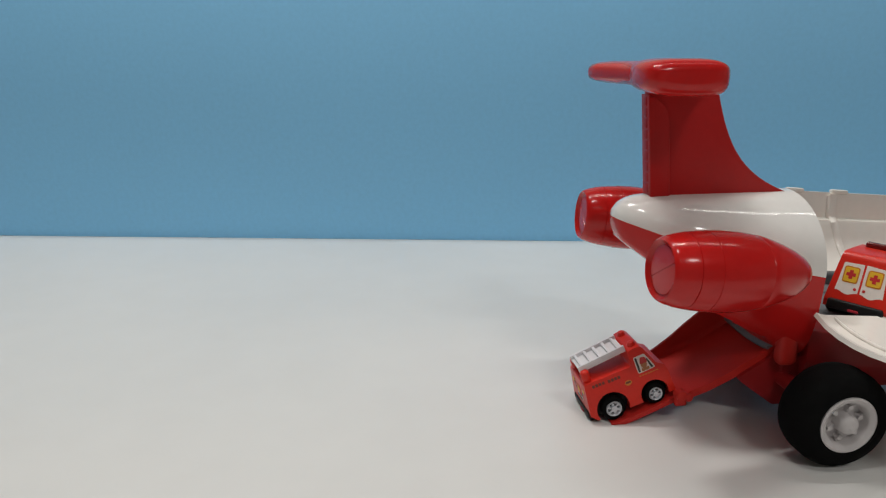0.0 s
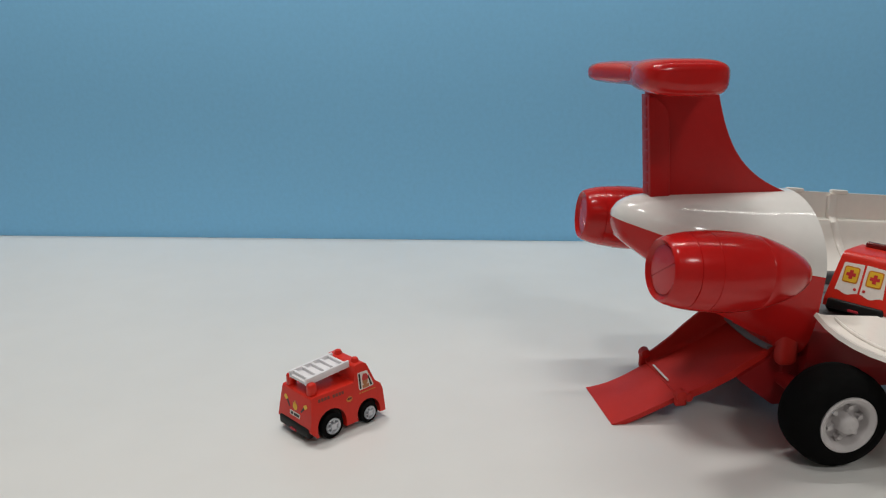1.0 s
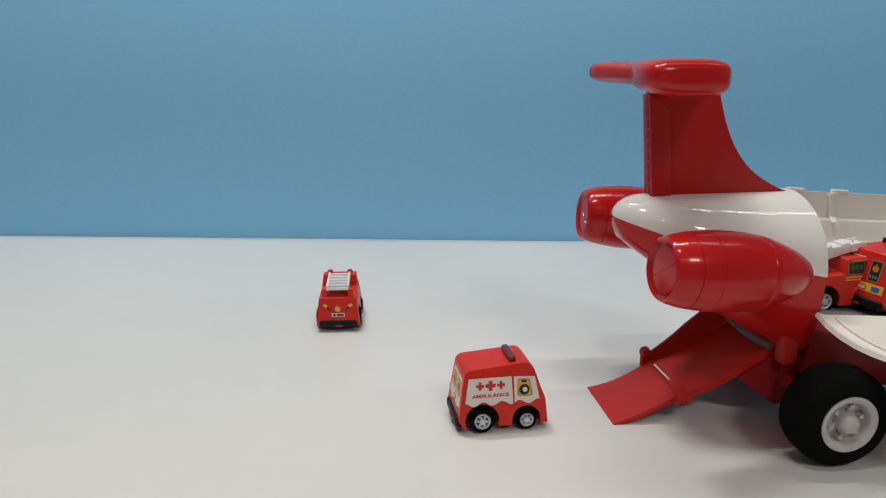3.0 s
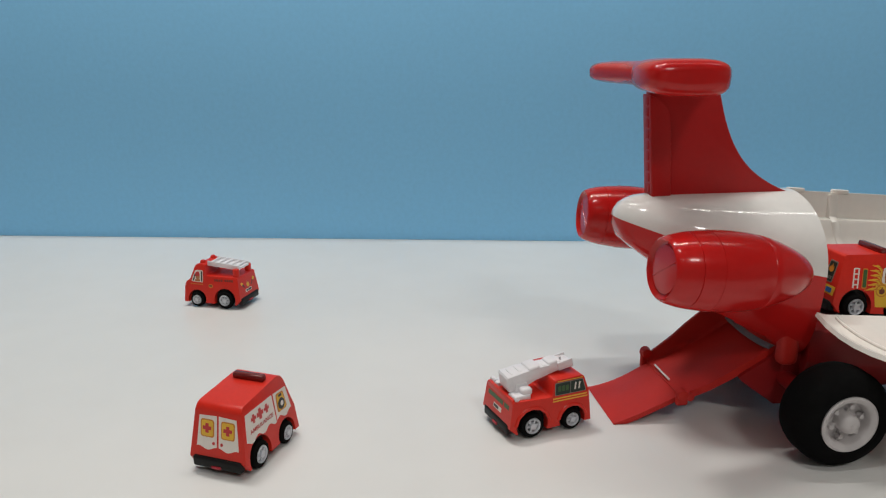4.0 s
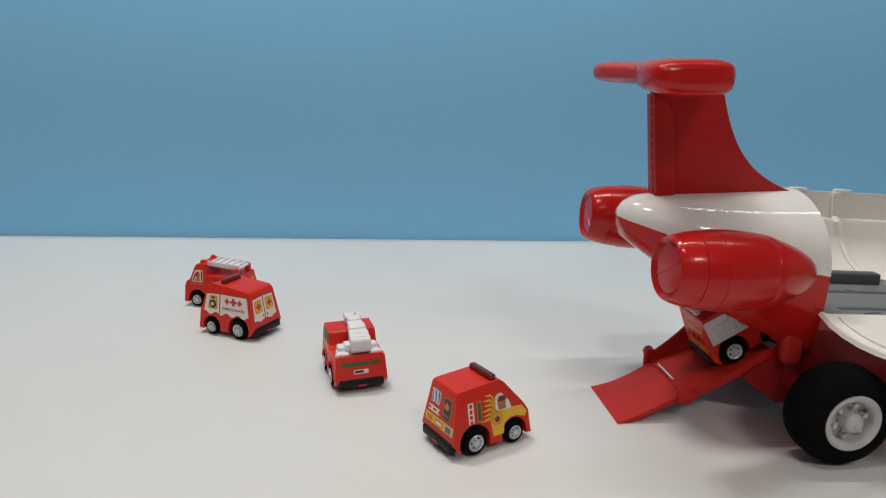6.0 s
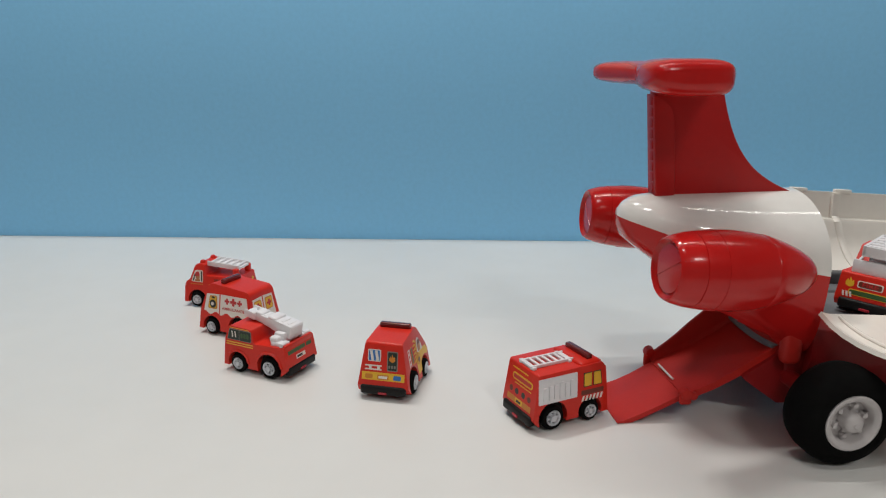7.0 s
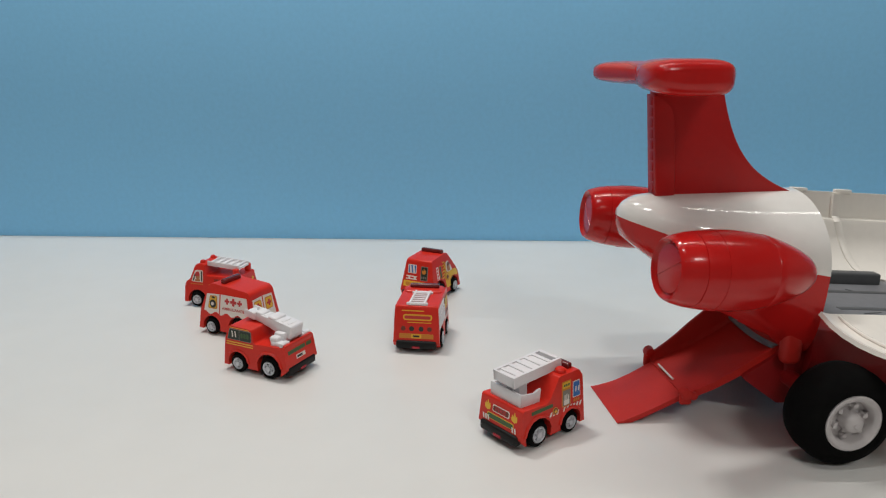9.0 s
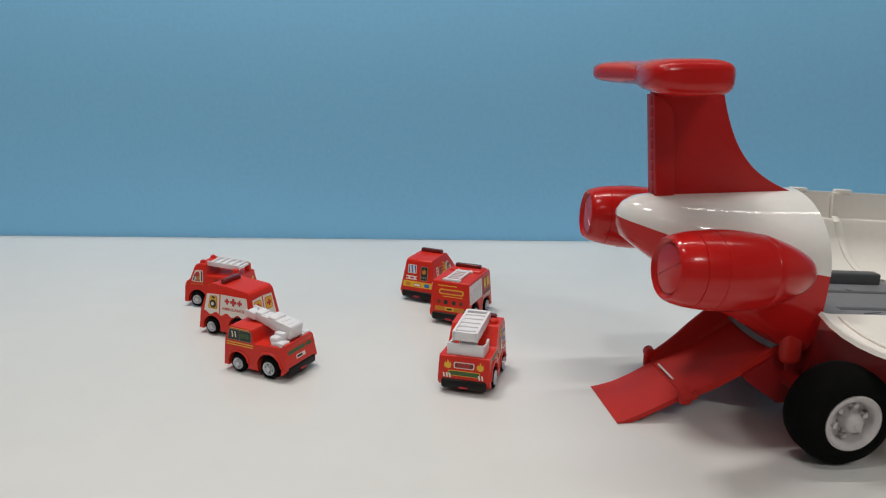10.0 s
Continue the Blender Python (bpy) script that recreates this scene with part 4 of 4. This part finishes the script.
def car_e():
    car = thing("toy_fire_engine", "small red toy fire engine with white side lockers and ladder", "toy car", "small toy rescue cars")
    chassis(car)
    sh = Shell([(-0.0095, 0.0035), (-0.0125, 0.0070), (-0.0090, 0.0318), (0.0318, 0.0324), (0.0342, 0.0294), (0.0352, 0.0165), (0.0360, 0.0035)],
               [0, 0.001, 0.0016, 0.002, 0.002, 0.002, 0], 0.0158, 0.0144, zt=0.032)
    body(car, sh, 0.0013)
    bm = bmesh.new()
    box(bm, 0.0175, 0.0326, -0.0134, 0.0134, 0.0300, 0.0336, bevel=0.0025, seg=4)
    part("cab_roof", bm, M_CAR, car)
    light_bar(car, 0.0262, 0.0335, 0.0104)
    lad = ladder(car, "ladder", 0.0276, 0.0114, 7, 0.0018, False, "white roof ladder with hooked ends")
    lad.matrix_basis = pose(-0.0086, 0, 0.0320)
    bm = bmesh.new()
    box(bm, -0.0080, -0.0055, -0.0072, 0.0072, 0.0318, 0.0335, bevel=0.0004)
    box(bm, 0.0150, 0.0170, -0.0072, 0.0072, 0.0318, 0.0335, bevel=0.0004)
    part("ladder_bracket", bm, M_LADDER, car)
    for sg in (-1, 1):
        s, s2 = sh.side(sg), sh.side(sg, 0.0004)
        bm = bmesh.new()
        a = [bm.verts.new(Vector(sh.side(sg, 0.0004)(x, z))) for x, z in rect(-0.0092, 0.0152, 0.0156, 0.0298, 0.0006)]
        bm.faces.new(a)
        bmesh.ops.recalc_face_normals(bm, faces=bm.faces[:])
        bmesh.ops.solidify(bm, geom=bm.faces[:], thickness=0.0005)
        pn = part("locker", bm, M_LADDER, car, "white side locker with raised gear", 0)
        rnd = random.Random(5)
        for i in range(6):
            x = -0.0066 + i * 0.0034
            hgt = 0.0040 + 0.0056 * rnd.random()
            gear = bmesh.new()
            q = [Vector(sh.side(sg, 0.0004)(xx, zz)) for xx, zz in rect(x, x + 0.0024, 0.0172, 0.0174 + hgt, 0.0008)]
            loft(gear, [q, [v + Vector((0, sg * 0.0008, 0)) for v in q]])
            part("gear", gear, M_LADDER, pn)
        printed(car, "window", [rect(0.0194, 0.0250, 0.0200, 0.0282, 0.0004), fillet([(0.0258, 0.0200), (0.0318, 0.0200), (0.0308, 0.0282), (0.0258, 0.0282)], 0.0004, 3)], s, "black")
        printed(car, "window_glass", [rect(0.0199, 0.0246, 0.0205, 0.0277, 0.0003), fillet([(0.0262, 0.0205), (0.0312, 0.0205), (0.0303, 0.0277), (0.0262, 0.0277)], 0.0003, 3)], sh.side(sg, 0.00026), "yellow", "yellow cab window print")
        printed(car, "dark_band", [rect(0.0180, 0.0328, 0.0155, 0.0183)], s, "brown")
        printed(car, "hazard_mark", [[(0.0182 + i * 0.0024, 0.0120), (0.0194 + i * 0.0024, 0.0120), (0.0204 + i * 0.0024, 0.0150), (0.0192 + i * 0.0024, 0.0150)] for i in range(6)], s, "white")
    r, r2 = sh.rear(), sh.rear(0.00026)
    ring = rect(-0.0105, 0.0090, 0.0222, 0.0262, 0.0019)
    printed(car, "hose_print", [ring], r, "yellow", "yellow coiled hose print")
    printed(car, "hose_gap", [rect(-0.0096, 0.0081, 0.0231, 0.0253, 0.0010)], r2, "red")
    printed(car, "hose_line", [rect(-0.0050, 0.0100, 0.0282, 0.0289), rect(-0.0100, 0.0060, 0.0205, 0.0210)], r, "yellow")
    printed(car, "dial", [disc(y, 0.0165, 0.0017) for y in (-0.0032, 0.0032)], r, "teal", "dark round dial prints")
    printed(car, "tail_lamp", [disc(y, 0.0165, 0.0016) for y in (-0.0088, 0.0088)], r, "brown")
    printed(car, "band", [rect(-0.0115, 0.0115, 0.0100, 0.0132)], r, "amber")
    printed(car, "number_plate", [rect(-0.0034, 0.0034, 0.0102, 0.0130, 0.0004)], r2, "yellow")
    printed(car, "plate_bar", [rect(-0.0022, 0.0022, 0.0110, 0.0122)], sh.rear(0.0004), "black")
    return car


def car_f():
    car = thing("toy_crane_truck", "small red toy fire truck with a white crane ladder", "toy car", "small toy rescue cars")
    chassis(car)
    sh = Shell([(-0.0095, 0.0035), (-0.0125, 0.0070), (-0.0108, 0.0225), (0.0075, 0.0215), (0.0155, 0.0336), (0.0306, 0.0338), (0.0334, 0.0296), (0.0342, 0.0165), (0.0350, 0.0035)],
               [0, 0.001, 0.0015, 0.004, 0.002, 0.002, 0.002, 0.002, 0], 0.0160, 0.0146, zt=0.0325)
    body(car, sh, 0.0014)
    dm = bmesh.new()
    lathe(dm, [(0.0328, 0.0030), (0.0352, 0.0028), (0.0360, 0.0020), (0.0362, 0.0004)], "z", 16, (0.0205, -0.0104, 0))
    part("dome_light", dm, M_CAR, car, "red roof dome")
    light_bar(car, 0.0275, 0.0338, 0.0108)
    fenders(car, sh)
    # crane: a white cradle open to the front and the boxed ladder on it
    bm = bmesh.new()
    box(bm, -0.0104, -0.0092, -0.0112, 0.0112, 0.0216, 0.0292, bevel=0.0005)
    for sg in (-1, 1):
        a, b = sorted((sg * 0.0112, sg * 0.0100))
        q = [(-0.0100, 0.0216), (0.0032, 0.0216), (0.0040, 0.0284), (0.0024, 0.0284), (-0.0010, 0.0272), (-0.0100, 0.0288)]
        loft(bm, [[(x, a, z) for x, z in q], [(x, b, z) for x, z in q]])
    box(bm, -0.0100, 0.0030, -0.0106, 0.0106, 0.0214, 0.0226)
    bmesh.ops.translate(bm, verts=bm.verts, vec=(0.0016, 0, 0.0003))
    part("cradle", bm, M_LADDER, car, "white open cradle")
    part("mast", boxed(-0.0040, 0.0020, -0.0052, 0.0052, 0.0224, 0.0312, bevel=0.0008), M_LADDER, car)
    lad = bmesh.new()
    for sg in (-1, 1):
        a, b = sorted((sg * 0.0076, sg * 0.0061))
        q = [(0, 0.0016), (0.0345, 0.0010), (0.0345, 0.0066), (0, 0.0074)]
        loft(lad, [[(x, a, z) for x, z in q], [(x, b, z) for x, z in q]])
    box(lad, 0.0002, 0.0292, -0.0063, 0.0063, 0.0018, 0.0063)
    box(lad, 0.0290, 0.0340, -0.0063, 0.0063, 0.0010, 0.0036)
    box(lad, 0.0, 0.0012, -0.0070, 0.0070, 0.0018, 0.0072)
    lob = part("crane_ladder", lad, M_LADDER, car, "white boxed crane ladder")
    lob.matrix_basis = pose(-0.0098, 0, 0.0302, 0, -4.5, 0)
    for i in range(6):
        part("rung", boxed(0.0036 + i * 0.0056, 0.0060 + i * 0.0056, -0.0064, 0.0064, 0.0030, 0.0071, bevel=0.0004), M_LADDER, lob)
    for sg in (-1, 1):
        s, s2, s3 = sh.side(sg), sh.side(sg, 0.00026), sh.side(sg, 0.0004)
        printed(car, "door", [rect(0.0172, 0.0240, 0.0160, 0.0300, 0.0006)], s, "amber")
        printed(car, "door_core", [rect(0.0178, 0.0234, 0.0166, 0.0250, 0.0004)], s2, "grey")
        printed(car, "door_gear", [rect(0.0186, 0.0226, 0.0170, 0.0196, 0.0004), rect(0.0190, 0.0197, 0.0196, 0.0225), rect(0.0204, 0.0210, 0.0196, 0.0230), rect(0.0216, 0.0222, 0.0196, 0.0222)], s3, "white")
        printed(car, "door_sign", [rect(0.0178, 0.0234, 0.0262, 0.0294, 0.0003)], s2, "yellow")
        printed(car, "sign_bar", [rect(0.0184 + i * 0.0016, 0.0195 + i * 0.0016, 0.0272, 0.0284) for i in range(3)], s3, "green")
        printed(car, "window", [fillet([(0.0256, 0.0190), (0.0316, 0.0190), (0.0308, 0.0282), (0.0256, 0.0282)], 0.0006, 3)], s, "white")
        printed(car, "window_glass", [fillet([(0.0260, 0.0195), (0.0312, 0.0195), (0.0304, 0.0277), (0.0260, 0.0277)], 0.0005, 3)], s2, "blue", "blue cab window print")
        printed(car, "glint", [[(0.0270 + i * 0.0022, 0.0222), (0.0280 + i * 0.0022, 0.0222), (0.0284 + i * 0.0022, 0.0250), (0.0274 + i * 0.0022, 0.0250)] for i in range(2)], s3, "white")
        printed(car, "green_strip", [rect(-0.0050, 0.0105, 0.0185, 0.0205)], s, "green")
        printed(car, "hazard_mark", [[(0.0080 + i * 0.0025, 0.0135), (0.0092 + i * 0.0025, 0.0135), (0.0102 + i * 0.0025, 0.0158), (0.0090 + i * 0.0025, 0.0158)] for i in range(10) if i != 3], s, "white")
        printed(car, "emblem", [disc(0.0122, 0.0160, 0.0021)], s2, "amber")
        printed(car, "emblem_core", [disc(0.0122, 0.0160, 0.0015)], s3, "brown")
        printed(car, "emblem_flame", [flame(0.0122, 0.0149, 0.0024)], sh.side(sg, 0.00054), "yellow")
        printed(car, "digit_bar", [rect(0.0262 + i * 0.0017, 0.0274 + i * 0.0017, 0.0166, 0.0182) for i in range(3)], s, "amber")
    r, r2, r3 = sh.rear(), sh.rear(0.00026), sh.rear(0.0004)
    printed(car, "sign_frame", [rect(-0.0062, 0.0062, 0.0152, 0.0190, 0.0010)], r, "white")
    printed(car, "sign", [rect(-0.0056, 0.0056, 0.0157, 0.0185, 0.0008)], r2, "brown")
    lettering(car, "lettering", "FIRE", 0.0034, r3, "red", (0.0, 0.0171), flip=-1, squeeze=1.3)
    printed(car, "green_strip", [rect(-0.0098, 0.0098, 0.0106, 0.0138, 0.0012)], r, "yellow")
    printed(car, "green_strip_core", [rect(-0.0093, 0.0093, 0.0110, 0.0134, 0.0010)], r2, "green")
    for y in (-0.0098, 0.0098):
        printed(car, "flame_print", [flame(y, 0.0146, 0.0056)], r, "yellow")
        printed(car, "hazard_mark", [[(y - 0.0022 + i * 0.0018, 0.0095), (y - 0.0012 + i * 0.0018, 0.0095), (y - 0.0006 + i * 0.0018, 0.0122), (y - 0.0016 + i * 0.0018, 0.0122)] for i in range(3) if (y < 0) == (y - 0.0022 + i * 0.0018 < -0.0094) or y > 0.0], r3, "white")
    return car


PLANE = aeroplane()
CARS = [car_a(), car_b(), car_c(), car_d(), car_e(), car_f()]


# ---- what moves ----
def on_plane(s, y=0.0, turn=0.0):
    """The pose of a car whose rear axle is s along the aeroplane, on its deck or ramp."""
    z0, z1 = smoothstep(PROFILE, s), smoothstep(PROFILE, s + 0.024)
    a = radians(PYAW)
    tilt = math.degrees(math.atan2(z1 - z0, 0.024))
    return pose(PX + s * math.cos(a) - y * math.sin(a), PY + s * math.sin(a) + y * math.cos(a), z0 + 0.0004, 0, -tilt, PYAW + turn)


def at(x, y, turn):
    """The pose of a car on the table, in millimetres and degrees."""
    return pose(x / 1000, y / 1000, 0.0002, 0, 0, turn)


def bay(x, y, turn, drop=0.0, dip=0.0):
    a = radians(PYAW)
    s = (x / 1000 - PX) * math.cos(a) + (y / 1000 - PY) * math.sin(a)
    return pose(x / 1000, y / 1000, 0.0585 - SLOPE * (s - 0.12) - drop, 0, 0, PYAW) @ pose(0, 0, 0, 0, math.degrees(math.atan(SLOPE)), 0) @ pose(0, 0, 0, 0, dip, turn - PYAW)


def roll_wheels(car, rows):
    """Rolls the wheels by the way that the car goes, less than a quarter turn from row to row."""
    wheels = [w for w in car.children if w.name.split(".")[0] == "wheel"]
    for w in wheels:
        base = w.matrix_basis.copy()
        r = base.translation.z
        out = 1 if base.translation.y < 0 else -1
        angle, keys = 0.0, [(rows[0][0], base)]
        for (t0, m0), (t1, m1) in zip(rows, rows[1:]):
            way = (m1.translation - m0.translation).dot((m0.to_3x3() + m1.to_3x3()) @ Vector((0.5, 0, 0)))
            steps = max(1, min(round((t1 - t0) * FPS), math.ceil(abs(way) / r / 1.2)))
            total = max(-1.2 * steps, min(1.2 * steps, way / r))
            for k in range(1, steps + 1):
                keys.append((t0 + (t1 - t0) * k / steps, base @ Matrix.Rotation(out * (angle + total * k / steps), 4, "Y")))
            angle += total
        walk(w, keys)


def motions():
    # the aeroplane is nudged a little as it is loaded
    nudge = [(0, -3.2, -1.6), (1.9, -3.2, -1.6), (2.2, -2.5, -1.3), (4.0, -2.3, -1.0), (4.3, -0.8, -0.3), (5.0, 0, 0), (10, 0, 0)]
    walk(PLANE, [(t, pose(PX + x / 1000, PY + y / 1000, 0, 0, 0, PYAW)) for t, x, y in nudge])
    # each car stands for a moment, then is moved on: (from, to, pose)
    stops = {
        CARS[0]: [
            (0, 0.1, on_plane(-0.0002, -0.005)),
            (0.2, 0.4, at(62.3, 371.3, 7.2)),
            (0.5, 0.6, at(19.3, 375.9, -0.8)),
            (0.7, 0.9, at(-22.8, 381.1, 1.4)),
            (1, 1.1, at(-68.0, 353.0, 44.4)),
            (1.2, 1.4, at(-101.6, 319.2, 45.6)),
            (1.5, 1.6, at(-85.0, 346.8, 76.5)),
            (1.7, 2.1, at(-76.9, 398.0, 86.1)),
            (2.2, 2.4, at(-87.2, 406.1, 74.3)),
            (2.5, 2.6, at(-81.4, 425.0, 82.5)),
            (2.7, 2.9, at(-75.8, 471.7, 83.2)),
            (3, 3.1, at(-76, 505, 94)),
            (3.2, 3.4, at(-88, 528, 114)),
            (3.5, 3.6, at(-116, 540, 141)),
            (3.7, 3.9, at(-149.9, 548.1, 163.5)),
            (4, 10, at(-166.5, 554.8, 165.9)),
        ],
        CARS[1]: [
            (0, 1.9, bay(223, 369, 45, 0.001, 6)),
            (2, 2.1, on_plane(0.068, -0.003)),
            (2.2, 2.4, on_plane(0.0275, -0.004)),
            (2.5, 2.6, on_plane(0.0098, -0.0025)),
            (2.7, 2.9, at(53.7, 371.7, 6.6)),
            (3, 3.1, at(18, 362, 10)),
            (3.2, 3.4, at(-18, 350, 16)),
            (3.5, 3.6, at(-54, 334, 24)),
            (3.7, 3.9, at(-85.7, 317.4, 32.1)),
            (4, 4.1, at(-102.5, 319.4, 71.3)),
            (4.2, 4.4, at(-93.2, 358.2, 82.0)),
            (4.5, 4.6, at(-88.5, 395.7, 82.0)),
            (4.7, 4.9, at(-85.7, 444.0, 93.3)),
            (5, 5.1, at(-103.7, 471.1, 146.2)),
            (5.2, 10, at(-135.8, 490.4, 153.9)),
        ],
        CARS[2]: [
            (0, 1.9, on_plane(0.20, 0.0)),
            (2, 2.9, bay(247, 406, 9, 0.003)),
            (3, 3.1, on_plane(0.115, 0.0)),
            (3.2, 3.4, on_plane(0.068, -0.002)),
            (3.5, 3.6, on_plane(0.029, -0.003)),
            (3.7, 3.9, on_plane(0.0057, -0.003)),
            (4, 4.1, at(40.4, 356.3, 23.0)),
            (4.2, 4.4, at(8.5, 335.7, 40.8)),
            (4.5, 4.6, at(-16.8, 316.1, 38.1)),
            (4.7, 4.9, at(-35.4, 310.4, 30.0)),
            (5, 5.1, at(-54.7, 301.4, 28.9)),
            (5.2, 5.4, at(-75.6, 307.0, 21.0)),
            (5.5, 5.6, at(-51.5, 335.3, 79.3)),
            (5.7, 5.9, at(-48.1, 379.8, 91.6)),
            (6, 6.1, at(-52, 408, 108)),
            (6.2, 6.4, at(-66, 420, 130)),
            (6.5, 6.6, at(-84, 425, 147)),
            (6.7, 10, at(-99.7, 426.9, 153.9)),
        ],
        CARS[3]: [
            (0, 1.9, on_plane(0.255, 0.0)),
            (2.7, 2.8, on_plane(0.20, 0.0)),
            (3.0, 3.1, bay(238, 385, 25)),
            (3.2, 4.1, bay(214, 377, 6)),
            (4.2, 4.4, on_plane(0.080, 0.0)),
            (4.5, 4.6, on_plane(0.0495, -0.003)),
            (4.7, 4.9, on_plane(0.015, -0.006)),
            (5, 5.1, at(57.9, 368.6, 10.4)),
            (5.2, 5.4, at(47.7, 363.0, 25.2)),
            (5.5, 5.9, at(27.4, 354.0, 29.2)),
            (6, 6.1, at(8, 338, 32)),
            (6.2, 6.4, at(-15, 325, 36)),
            (6.5, 6.6, at(-37, 317, 50)),
            (6.7, 6.9, at(-45.4, 337.1, 70.9)),
            (7, 7.1, at(-31.7, 397.4, 76.4)),
            (7.2, 7.4, at(-23.2, 447.8, 87.1)),
            (7.5, 7.7, at(-18.0, 496.7, 83.5)),
            (7.8, 8.1, at(-12.1, 545.5, 82.4)),
            (8.2, 10, at(-15.2, 568.8, 63.3)),
        ],
        CARS[4]: [
            (0, 3, on_plane(0.31, 0.0)),
            (4.2, 4.9, on_plane(0.22, 0.0)),
            (5, 5.2, bay(228, 370, 45)),
            (5.4, 5.9, bay(187, 375, 6, 0.007)),
            (6, 6.1, on_plane(0.068, -0.002)),
            (6.2, 6.4, on_plane(0.046, -0.002)),
            (6.5, 6.6, on_plane(0.027, -0.004)),
            (6.7, 6.9, on_plane(0.009, -0.007)),
            (7, 7.1, at(51.5, 364.4, 26.1)),
            (7.2, 7.4, at(17.4, 349.7, 35.5)),
            (7.5, 7.7, at(0.3, 339.4, 32.3)),
            (7.8, 7.9, at(-14.1, 333.7, 32.4)),
            (8, 8.1, at(-32.8, 321.3, 34.8)),
            (8.2, 8.4, at(-41.4, 320.5, 37.9)),
            (8.5, 8.6, at(-26.9, 360.9, 63.7)),
            (8.7, 8.9, at(-15.7, 421.9, 90.1)),
            (9, 9.1, at(-16.2, 465.5, 82.2)),
            (9.2, 9.4, at(-4.0, 501.9, 80.3)),
            (9.5, 10, at(9.4, 517.2, 66.5)),
        ],
        CARS[5]: [
            (0, 4.2, on_plane(0.365, 0.0)),
            (5.2, 5.9, on_plane(0.28, 0.0)),
            (6.2, 7, bay(232, 374, 45)),
            (7.2, 7.6, bay(197, 376, 6, 0.005)),
            (7.7, 7.9, on_plane(0.036, -0.004)),
            (8, 8.1, on_plane(0.0135, -0.007)),
            (8.2, 8.4, on_plane(-0.0185, -0.004)),
            (8.5, 8.6, at(57.0, 358.7, 37.2)),
            (8.7, 9.1, at(38.5, 345.1, 39.0)),
            (9.2, 9.4, at(11.0, 325.7, 36.3)),
            (9.5, 9.6, at(-9.5, 309.1, 37.8)),
            (9.7, 9.9, at(-6.9, 333.1, 69.3)),
            (10, 10, at(15.5, 404.8, 73.7)),
        ],
    }
    for car, rests in stops.items():
        rows = []
        for t0, t1, m in rests:
            rows.append((t0, m))
            if t1 > t0:
                rows.append((t1, m))
        walk(car, rows)
        roll_wheels(car, rows)

motions()
